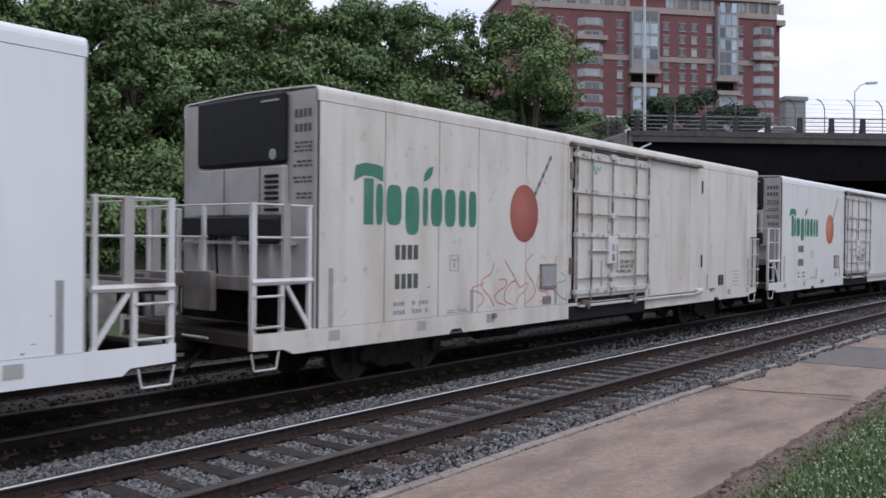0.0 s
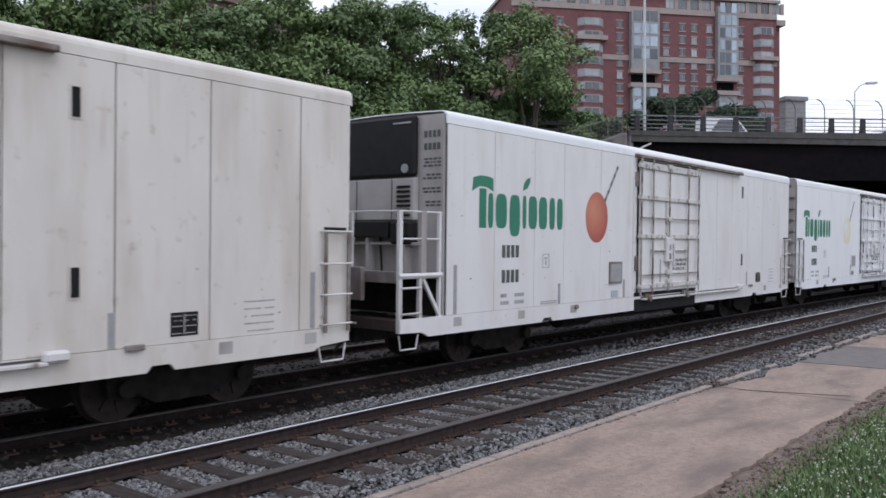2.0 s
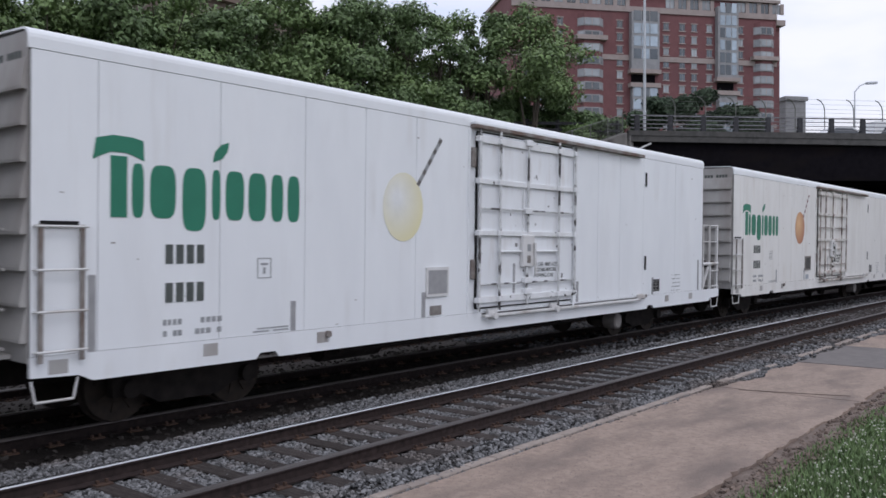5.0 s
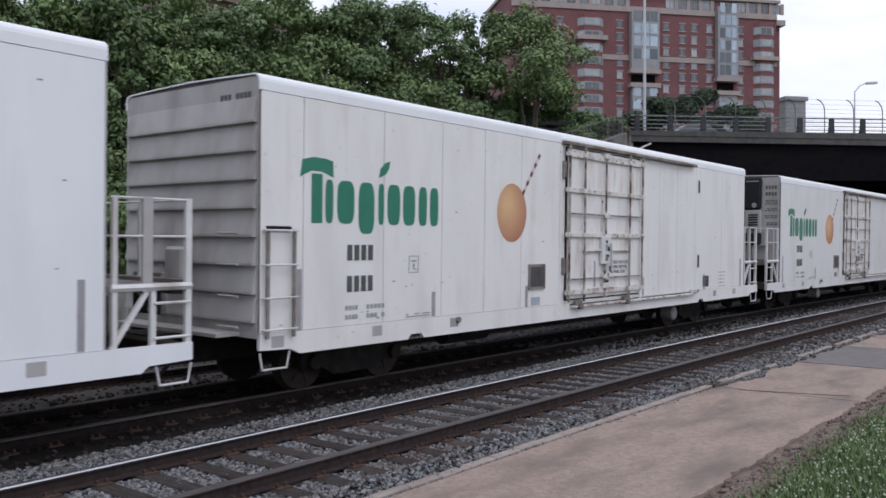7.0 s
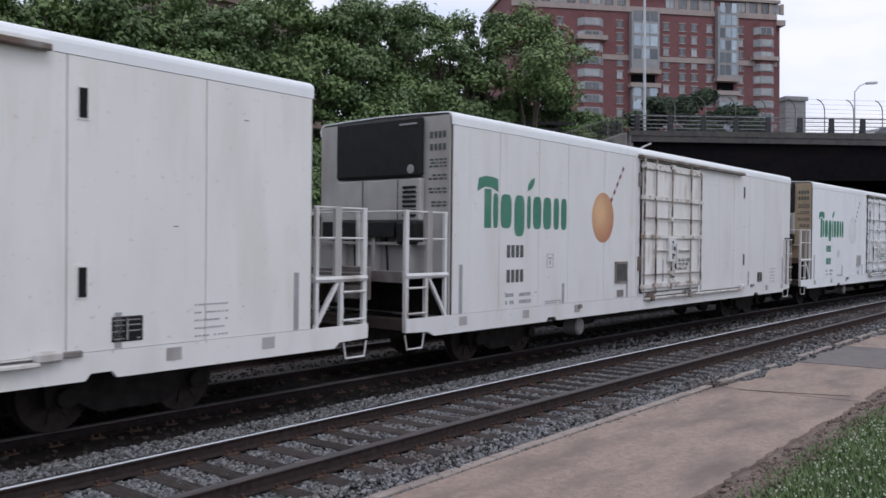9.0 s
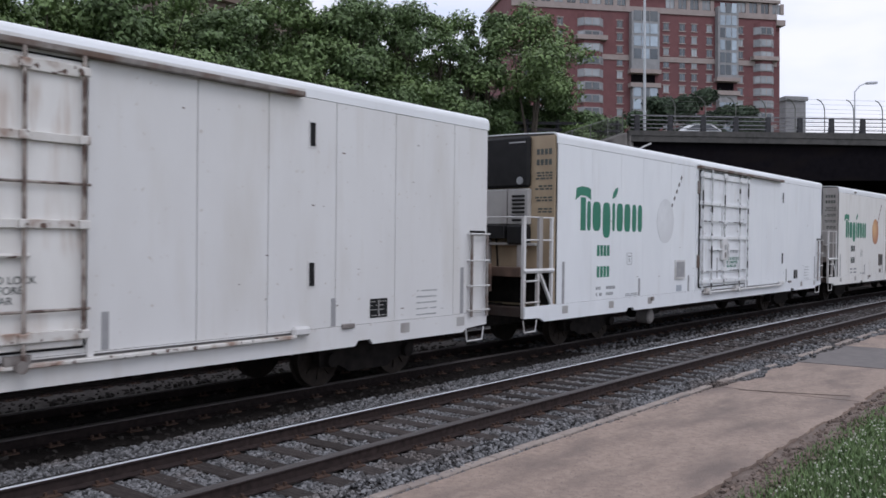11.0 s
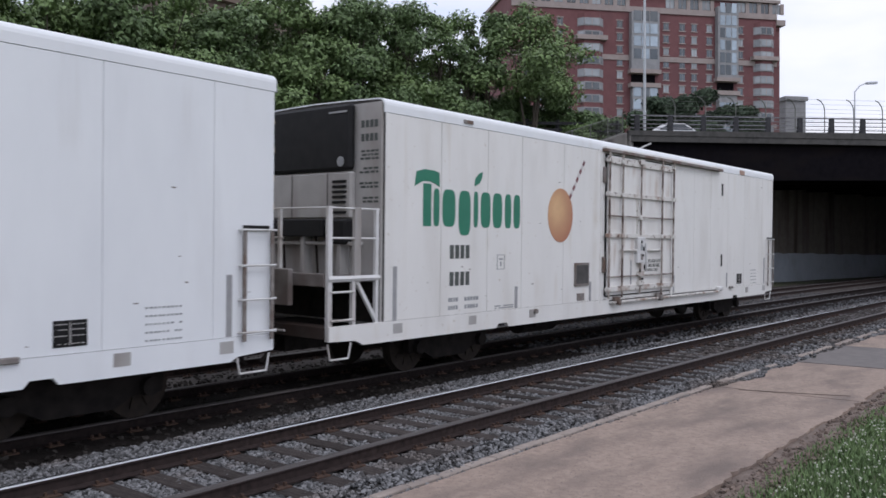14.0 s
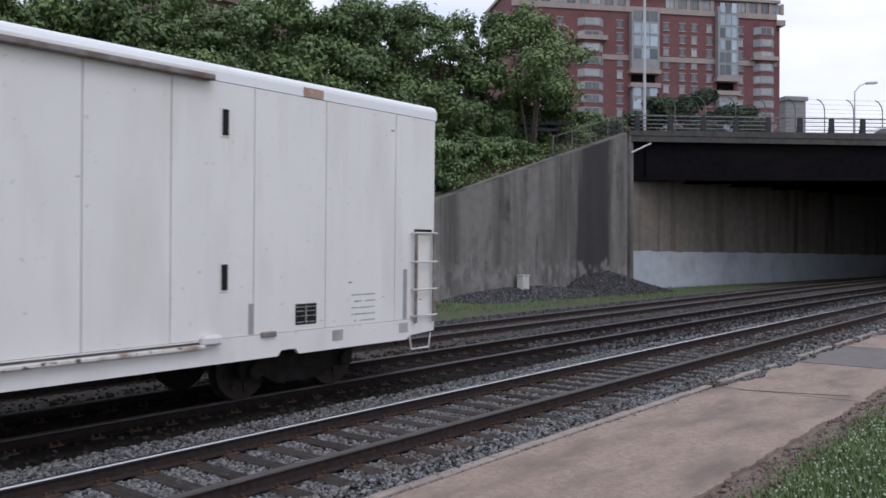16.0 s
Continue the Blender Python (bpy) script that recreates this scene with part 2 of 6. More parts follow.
def bar(bm, p, q, w, h, up=(0, 0, 1)):
    """A rectangular bar from p to q, w wide and h along up."""
    p, q, up = Vector(p), Vector(q), Vector(up)
    d = (q - p).normalized()
    s = d.cross(up).normalized() * (w / 2)
    u = s.cross(d).normalized() * (h / 2)
    ring = lambda c: [bm.verts.new(c + a * s + b * u) for a, b in ((-1, -1), (1, -1), (1, 1), (-1, 1))]
    a, b = ring(p), ring(q)
    for k in range(4):
        bm.faces.new((a[k], a[(k + 1) % 4], b[(k + 1) % 4], b[k]))
    bm.faces.new(a[::-1])
    bm.faces.new(b)
    return bm


def prism(bm, pts, depth):
    """Closed outline pts (3D) pushed along the vector depth."""
    d = Vector(depth)
    a = [bm.verts.new(p) for p in pts]
    b = [bm.verts.new(Vector(p) + d) for p in pts]
    n = len(pts)
    for k in range(n):
        bm.faces.new((a[k], a[(k + 1) % n], b[(k + 1) % n], b[k]))
    bm.faces.new(a[::-1])
    bm.faces.new(b)
    return bm


def fixed(bm):
    bmesh.ops.recalc_face_normals(bm, faces=bm.faces[:])
    return bm


def empty(name, label, category, group="", kind=""):
    return tagged(new(name), label, category, group, kind)


# ---- the line of the railway ----
BEND = -0.000528


def bend(x):
    return BEND * max(0.0, x) ** 2


def slope(x):
    return 2 * BEND * max(0.0, x)


Y_NEAR, Y_TRAIN, Y_FAR = 7.383, 10.894, 14.35


# ---- ground ----
def wall_line(x):
    """The face of the retaining wall and abutment behind the tracks."""
    pts = [(-60, 29.5), (10, 28.2), (31.7, 25.28), (47.43, 23.05), (66, 19.1), (76.2, 17.4), (90, 14.6), (130, 4.0)]
    for (xa, ya), (xb, yb) in zip(pts, pts[1:]):
        if x <= xb:
            return ya + (yb - ya) * (x - xa) / (xb - xa)
    return pts[-1][1]


def wing_top(x):
    return 4.53 + (x - 31.7) * (9.13 - 4.53) / (47.3 - 31.7)


def ground_height(x, y):
    base = -0.42 + 0.03 * noise.noise((x * 0.4, y * 0.4, 0))
    if y < 3.0 and x > -40:
        base = -0.24
    w = wall_line(x)
    if -80 < x < 46.5 and y > w + 0.5:
        if x < 30:
            rise = min(1, (y - w - 0.5) / 9.0)
            top = max(3.4, min(8.3, wing_top(max(x, 22)) - 0.3))
            near = max(-0.4, min(top, wing_top(max(x, 20)) - 0.5)) * min(1, (y - w - 0.5) / 3.0)
            return max(base, near * (1 - rise) + 8.3 * rise) + 0.25 * noise.noise((x * 0.3, y * 0.3, 2))
        rise = min(1, (y - w - 0.5) / 7.0)
        return (wing_top(x) - 0.25) * (1 - rise) + 8.5 * rise + 0.12 * noise.noise((x * 0.5, y * 0.5, 2)) * (1 - rise)
    if y > w + 0.5 and x >= 46.5:
        return base if (x - 47.4) * 0.7 < 24 and y < w + 3 else 8.5 * min(1, max(0, (y - w - 1.2) / 1.0))
    return base


def ground():
    xs = list(np.arange(-400, -60, 40)) + list(np.arange(-60, 30, 1.5)) + list(np.arange(30, 50, 0.5)) + list(np.arange(50, 120, 3)) + [160, 240, 400, 900, 2500]
    ys = [-1500, -400, -150, -60, -30, -15, -8, -4, -1, 1, 2.2, 2.75, 3.2, 5, 7, 9, 11, 13, 15] + list(np.arange(16, 45, 0.5)) + [50, 60, 80, 120, 200, 400, 900, 2500]
    verts = [(x, y, ground_height(x, y)) for y in ys for x in xs]
    n = len(xs)
    faces = [(j * n + i, j * n + i + 1, (j + 1) * n + i + 1, (j + 1) * n + i) for j in range(len(ys) - 1) for i in range(n - 1)]
    ob = raw("ground", verts, faces, M["ground"])
    ob.data.shade_smooth()
    return tagged(ob, "grassy earth ground rising to a bank behind the tracks", "ground", kind="structure")


ground()


def ribbon(name, prof, material, x0, x1, y0, step=1.0, parent=None, closed=False):
    """A section (y, z) swept along the curve of the railway."""
    n = int((x1 - x0) / step) + 1
    verts, faces, k = [], [], len(prof)
    for i in range(n + 1):
        x = x0 + (x1 - x0) * i / n
        s = slope(x)
        c = 1 / math.sqrt(1 + s * s)
        for y, z in prof:
            verts.append((x - s * c * y, y0 + bend(x) + c * y, z))
    for i in range(n):
        for j in range(k if closed else k - 1):
            a, b = i * k + j, i * k + (j + 1) % k
            faces.append((a, a + k, b + k, b))
    ob = raw(name, verts, faces, material, parent)
    return ob


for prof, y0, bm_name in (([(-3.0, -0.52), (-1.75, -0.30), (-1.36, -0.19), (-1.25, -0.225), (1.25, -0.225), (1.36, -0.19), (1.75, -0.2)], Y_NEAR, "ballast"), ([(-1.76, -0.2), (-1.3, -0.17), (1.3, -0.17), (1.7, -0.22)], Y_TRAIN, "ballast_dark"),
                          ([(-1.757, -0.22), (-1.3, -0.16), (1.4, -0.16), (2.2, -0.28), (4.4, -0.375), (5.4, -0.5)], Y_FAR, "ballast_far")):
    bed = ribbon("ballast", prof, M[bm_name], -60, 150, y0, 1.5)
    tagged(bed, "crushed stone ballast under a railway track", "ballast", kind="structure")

RAIL = [(-0.07, -0.165), (0.07, -0.165), (0.07, -0.15), (0.012, -0.13), (0.012, -0.045), (0.036, -0.035), (0.036, -0.011), (0.028, -0.003), (-0.019, -0.003), (-0.036, -0.018), (-0.036, -0.035), (-0.012, -0.045), (-0.012, -0.13), (-0.07, -0.15)]


def track(y0, shiny, x0=-45, x1=140):
    tr = empty("railway_track", "railway track of steel rails on dark wooden sleepers", "railway track", "parallel railway tracks", "structure")
    for side in (-0.753, 0.753):
        ribbon("rail", [(side + y, z) for y, z in RAIL], M["rail_shaded" if y0 == Y_TRAIN else "rail_side"], x0, x1, y0, 1.0, tr, closed=True)
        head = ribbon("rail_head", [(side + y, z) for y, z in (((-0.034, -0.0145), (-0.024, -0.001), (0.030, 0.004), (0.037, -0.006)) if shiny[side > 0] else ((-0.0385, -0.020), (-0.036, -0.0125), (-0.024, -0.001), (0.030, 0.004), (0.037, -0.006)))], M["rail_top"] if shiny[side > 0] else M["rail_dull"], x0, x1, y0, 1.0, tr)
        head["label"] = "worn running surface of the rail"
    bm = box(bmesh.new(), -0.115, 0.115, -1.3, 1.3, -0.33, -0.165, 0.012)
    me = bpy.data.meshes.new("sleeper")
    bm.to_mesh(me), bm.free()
    me.materials.append(M["sleeper_shaded" if y0 == Y_TRAIN else "sleeper"])
    bm = bmesh.new()
    for s in (-0.753, 0.753):
        box(bm, -0.09, 0.09, s - 0.17, s + 0.17, -0.166, -0.15)
        for dy in (-0.1, 0.1):
            for dx in (-0.05, 0.05):
                box(bm, dx - 0.013, dx + 0.013, s + dy - 0.018, s + dy + 0.018, -0.15, -0.115)
    plates = bpy.data.meshes.new("tie_plate")
    bm.to_mesh(plates), bm.free()
    plates.materials.append(M["steel_rust"])
    rng = random.Random(int(y0 * 10))
    x = -14.0
    while x < 48:
        for nm, dat in (("sleeper", me), ("tie_plate", plates)):
            if nm == "tie_plate" and (x > 32 or x < -6):
                continue
            ob = new(nm, dat)
            ob.parent = tr
            j = rng.uniform(-0.02, 0.02) if nm == "sleeper" else 0
            ob.matrix_local = pose(x - slope(x) * 0 + j, y0 + bend(x) + (rng.uniform(-0.05, 0.05) if nm == "sleeper" else 0), 0, 0, 0, math.degrees(math.atan(slope(x))) + rng.uniform(-1, 1) * (nm == "sleeper"))
        x += 0.53
    return tr


track(Y_NEAR, (False, True))
track(Y_TRAIN, (False, False))
track(Y_FAR, (False, False))


def stones(name, area, count, size, label, zfun, seed, material="stone"):
    """Loose angular stones scattered over the plan, joined."""
    rng = np.random.default_rng(seed)
    octa = np.array([(1, 0, 0), (-1, 0, 0), (0, 1, 0), (0, -1, 0), (0, 0, 1), (0, 0, -1), (0.6, 0.6, 0.6), (-0.6, -0.6, 0.5)])
    tri = [(0, 6, 4), (0, 2, 6), (2, 4, 6), (2, 1, 4), (1, 7, 4), (7, 1, 3), (7, 3, 4), (3, 0, 4), (2, 0, 5), (1, 2, 5), (3, 1, 5), (0, 3, 5)]
    verts, faces = [], []
    x0, x1, y0, y1 = area
    for k in range(count):
        u = rng.random() ** 1.35
        x, y = x0 + (x1 - x0) * u, rng.uniform(y0, y1)
        z = zfun(x, y)
        if z is None:
            continue
        s = size * rng.uniform(0.55, 1.35)
        v = octa * rng.uniform(0.6, 1.15, (8, 1)) * s * np.array([1, rng.uniform(0.6, 1), rng.uniform(0.5, 0.85)])
        a, b = rng.uniform(0, 6.28), rng.uniform(-0.6, 0.6)
        r = np.array(Euler((b, rng.uniform(-0.6, 0.6), a)).to_matrix())
        v = v @ r.T + (x, y + bend(x), z)
        o = len(verts)
        verts += [tuple(q) for q in v]
        faces += [(o + i, o + j, o + k2) for i, j, k2 in tri]
    ob = raw(name, verts, faces, M[material])
    return tagged(ob, label, "stones", kind="stuff")


def crib_height(x, y):
    """Height for a stone; none where a rail or a bare sleeper lies."""
    for yt in (Y_NEAR, Y_TRAIN, Y_FAR):
        d = y - yt
        if abs(abs(d) - 0.753) < 0.085:
            return None
        if abs(d) < 1.3:
            q = ((x + 14.0) / 0.53 + 0.5) % 1.0 - 0.5
            if abs(q) * 0.53 < 0.115 and noise.noise((x * 0.9, y * 1.4, 7)) < 0.22:
                return None
            return -0.192 if yt == Y_NEAR else -0.163
    if y > 16.3:
        return -0.16 - (y - 15.75) * 0.06
    return -0.165 if y > 6.0 else -0.165 - (6.0 - y) * 0.12


stones("ballast_stones", (2.6, 18, 5.35, 9.3), 40000, 0.034, "loose grey crushed stones round the rails", crib_height, 3)
stones("ballast_stones", (2.8, 19, 6.05, 8.75), 17000, 0.03, "loose grey crushed stones between the sleepers", crib_height, 9)
stones("ballast_stones", (18, 50, 5.35, 9.2), 13000, 0.05, "loose grey crushed stones along the tracks", crib_height, 4)
stones("ballast_stones", (17, 46, 9.3, 18.4), 12000, 0.055, "brown dusty stones along the far tracks", crib_height, 12, "stone_mid")
stones("ballast_stones", (-4, 17, 9.3, 15.6), 9000, 0.045, "oily crushed stones below the train, darkened for its shade", crib_height, 5, "stone_dark")


# ---- pavement, soil and grass beside the track ----
def pavement():
    pv = empty("pavement", "worn reddish concrete path slabs beside the railway", "pavement", kind="structure")
    rng = random.Random(8)
    cuts = [-6, -1.6, 2.6, 6.0, 10.6, 14.55, 18.7, 22.4, 27, 33, 40, 50]
    for a, b in zip(cuts, cuts[1:]):
        bm = bmesh.new()
        jag = lambda x: 3.22 + 0.12 * noise.noise((x * 0.8, 3, 0)) - 0.09 * noise.noise((x * 3.1, 1, 0)) + 0.06 * noise.noise((x * 8.3, 2, 0))
        edge = lambda x: 5.545 + bend(x) - max(0.0, min(1.0, (x - 14.0) / 1.5)) * (0.16 + 0.22 * noise.noise((x * 0.9, 9, 0)) + 0.08 * noise.noise((x * 3.3, 4, 0)))
        xs = [a + 0.012 + (b - a - 0.024) * i / 40 for i in range(41)]
        outline = [(x, edge(x), -0.30) for x in xs] + [(x, jag(x) + bend(x) * 0.9, -0.30) for x in reversed(xs)]
        prism(bm, outline, (0, 0, 0.10 + rng.uniform(-0.006, 0.006)))
        fixed(bm)
        part("slab", bm, M["path_dark"] if 18 < a < 22 else M["path"], pv)
    for pts in [((14.45, 5.0), (14.6, 4.4), (14.75, 3.9), (14.95, 3.35))]:
        bm = bmesh.new()
        for (xa, ya), (xb, yb) in zip(pts, pts[1:]):
            bar(bm, (xa, ya, -0.196), (xb, yb, -0.196), 0.03 if pts[0][0] > 10 else 0.012, 0.008)
        part("crack", fixed(bm), M["soil"], pv, "dirt-filled crack")
    bm = bmesh.new()
    xs = [-6 + i * 0.5 for i in range(80)]
    for x0 in xs:
        if x0 < 13.5 or rng.random() < 0.6:
            box(bm, x0, x0 + 0.495, 5.58 + bend(x0) + rng.uniform(-0.012, 0.012), 5.71 + bend(x0), -0.34, -0.178 + rng.uniform(-0.008, 0.006), 0.01)
    part("edging", bm, M["edging"], pv, "low concrete edging beside the ballast")
    return pv


pavement()
bm = bmesh.new()
nx, ny = 110, 8
grid = [[bm.verts.new((-8 + i * 0.45, 2.62 + bend(-8 + i * 0.45) * 0.9 + j * 0.095 + 0.14 * noise.noise((i * 0.4, j * 0.5, 5)), -0.255 + 0.045 * math.sin(j * 0.45) + 0.035 * noise.noise((i * 0.9, j * 0.9, 1)))) for j in range(ny)] for i in range(nx)]
for i in range(nx - 1):
    for j in range(ny - 1):
        bm.faces.new((grid[i][j], grid[i + 1][j], grid[i + 1][j + 1], grid[i][j + 1]))
tagged(part("soil_strip", bm, M["soil"], smooth=True), "bare brown soil along the broken edge of the path", "soil", kind="stuff")


stones("soil_clods", (6.5, 26, 2.75, 3.3), 2400, 0.038, "clods of soil and broken stones along the path", lambda x, y: -0.215 if y < 3.15 + 0.12 * noise.noise((x * 1.7, 0, 0)) else None, 11, "clod")


def grass(name, area, count, h, seed, label, zfun, keep):
    rng = np.random.default_rng(seed)
    verts, faces = [], []
    for k in range(count):
        x, y = rng.uniform(area[0], area[1]), rng.uniform(area[2], area[3])
        if not keep(x, y, rng.random()):
            continue
        z, a, hh = zfun(x, y), rng.uniform(0, 6.28), h * rng.uniform(0.5, 1.3)
        w, lean = hh * 0.09 + 0.003, hh * rng.uniform(0.15, 0.7)
        dx, dy = math.cos(a), math.sin(a)
        o = len(verts)
        verts += [(x - dy * w, y + dx * w, z - 0.01), (x + dy * w, y - dx * w, z - 0.01), (x + dx * lean * 0.4 + dy * w * 0.7, y + dy * lean * 0.4 - dx * w * 0.7, z + hh * 0.6),
                  (x + dx * lean * 0.4 - dy * w * 0.7, y + dy * lean * 0.4 + dx * w * 0.7, z + hh * 0.6), (x + dx * lean, y + dy * lean, z + hh)]
        faces += [(o, o + 1, o + 2, o + 3), (o + 3, o + 2, o + 4)]
    return tagged(raw(name, verts, faces, M["grass"]), label, "grass", kind="stuff")


verge = lambda x: 2.97 + bend(x) * 0.9 + 0.18 * noise.noise((x * 0.8, 0, 3)) + 0.1 * noise.noise((x * 2.7, 0, 4))
grass("grass", (6.0, 24, -1.5, 3.0), 80000, 0.075, 1, "short green grass with clover beside the path", lambda x, y: -0.24, lambda x, y, r: y < verge(x) - 0.25 * r * r and x < 6 + 34 * (y + 2) / 4)
rng = np.random.default_rng(5)
bm = bmesh.new()
for k in range(2200):
    x, y = rng.uniform(6.5, 17), rng.uniform(0, 2.6)
    if y < verge(x) - 0.15:
        mm = Matrix.Translation((x, y, -0.16 + rng.uniform(-0.03, 0.03)))
        bmesh.ops.create_icosphere(bm, subdivisions=1, radius=rng.uniform(0.007, 0.013), matrix=mm)
tagged(part("clover_flowers", bm, M["clover"]), "small white clover flowers in the grass", "flowers", kind="stuff")
grass("grass", (20, 62, 15.6, 26), 12000, 0.13, 2, "rough grass along the foot of the retaining wall", lambda x, y: -0.42,
      lambda x, y, r: wall_line(x) - 0.1 > y > wall_line(x) - (5.5 if x < 46 else 1.6) + 2.0 * noise.noise((x * 0.3, y * 0.3, 0)) + (0 if x > 20 else 2))


# ---- retaining wall, abutment, bridge ----
P0 = Vector((47.43, 23.05, 0))
BD = Vector((0.71827, -0.69576, 0))          # along the bridge
BN = Vector((0.69576, 0.71827, 0))           # across the bridge, away from the eye
ZUP = Vector((0, 0, 1))


def on_bridge(s, w, z):
    return P0 + BD * s + BN * w + ZUP * z


def slab_between(bm, s0, s1, w0, w1, z0, z1, z0b=None, z1b=None):
    """A block along the bridge; its ends may differ in height."""
    z0b, z1b = z0 if z0b is None else z0b, z1 if z1b is None else z1b
    vs = [bm.verts.new(on_bridge(s, w, z)) for s, w, z in ((s0, w0, z0), (s1, w0, z0b), (s1, w1, z0b), (s0, w1, z0), (s0, w0, z1), (s1, w0, z1b), (s1, w1, z1b), (s0, w1, z1))]
    for f in ((0, 3, 2, 1), (4, 5, 6, 7), (0, 1, 5, 4), (1, 2, 6, 5), (2, 3, 7, 6), (3, 0, 4, 7)):
        bm.faces.new([vs[i] for i in f])
    return bm


def retaining_wall():
    wall = empty("wall_retaining", "stained grey concrete retaining wall with sloping top", "wall", kind="structure")
    xs = [4.0, 12.0, 20.0, 26.0, 31.7, 41.3, 47.15]
    for a, b in zip(xs, xs[1:]):
        bm = bmesh.new()
        ya, yb = wall_line(a), wall_line(b)
        za, zb = max(0.3, wing_top(a) * 1.0), max(0.3, wing_top(b))
        d = Vector((0.14, 0.99, 0)) * 0.55
        pts = [(a + 0.01, ya, -0.8), (b - 0.01, yb, -0.8), (b - 0.01, yb, zb), (a + 0.01, ya, za)]
        prism(bm, pts, d)
        part("wall_panel", fixed(bm), M["wall_concrete"], wall)
        bm = bmesh.new()
        bar(bm, (a + 0.01, ya + 0.262, za + 0.03), (b - 0.01, yb + 0.262, zb + 0.03), 0.54, 0.07)
        part("coping", fixed(bm), M["concrete"], wall)
    # squared pier where the wing wall meets the deck
    bm = bmesh.new()
    box(bm, 47.16, 47.62, 22.9, 23.7, -0.8, 9.1, 0.03)
    part("pier", bm, M["concrete"], wall)
    return wall


retaining_wall()


def abutment():
    ab = empty("wall_abutment", "concrete bridge abutment with a white painted lower band", "wall", kind="structure")
    xs = [47.64, 54.0, 60.0, 66.0, 76.2, 90.0, 104.0]
    for a, b in zip(xs, xs[1:]):
        ya, yb = wall_line(a), wall_line(b)
        d = (0.2, 0.98, 0)
        bm = bmesh.new()
        prism(bm, [(a, ya, 0.6), (b - 0.02, yb, 0.6), (b - 0.02, yb, 6.9), (a, ya, 6.9)], d)
        part("wall_panel", fixed(bm), M["abutment"], ab)
        bm = bmesh.new()
        steps = 8
        top = [(b - 0.02 + (a - b + 0.02) * i / steps, yb - 0.006 + (ya - yb) * i / steps, 1.98 + 0.12 * noise.noise((a * 1.7 + i * 1.3, 0, 0)) - 0.014 * (b + (a - b) * i / steps - 47)) for i in range(steps + 1)]
        prism(bm, [(a, ya - 0.006, -0.8), (b - 0.02, yb - 0.006, -0.8)] + top, d)
        part("painted_band", fixed(bm), M["whitewash"], ab, "white painted lower wall")
    return ab


abutment()


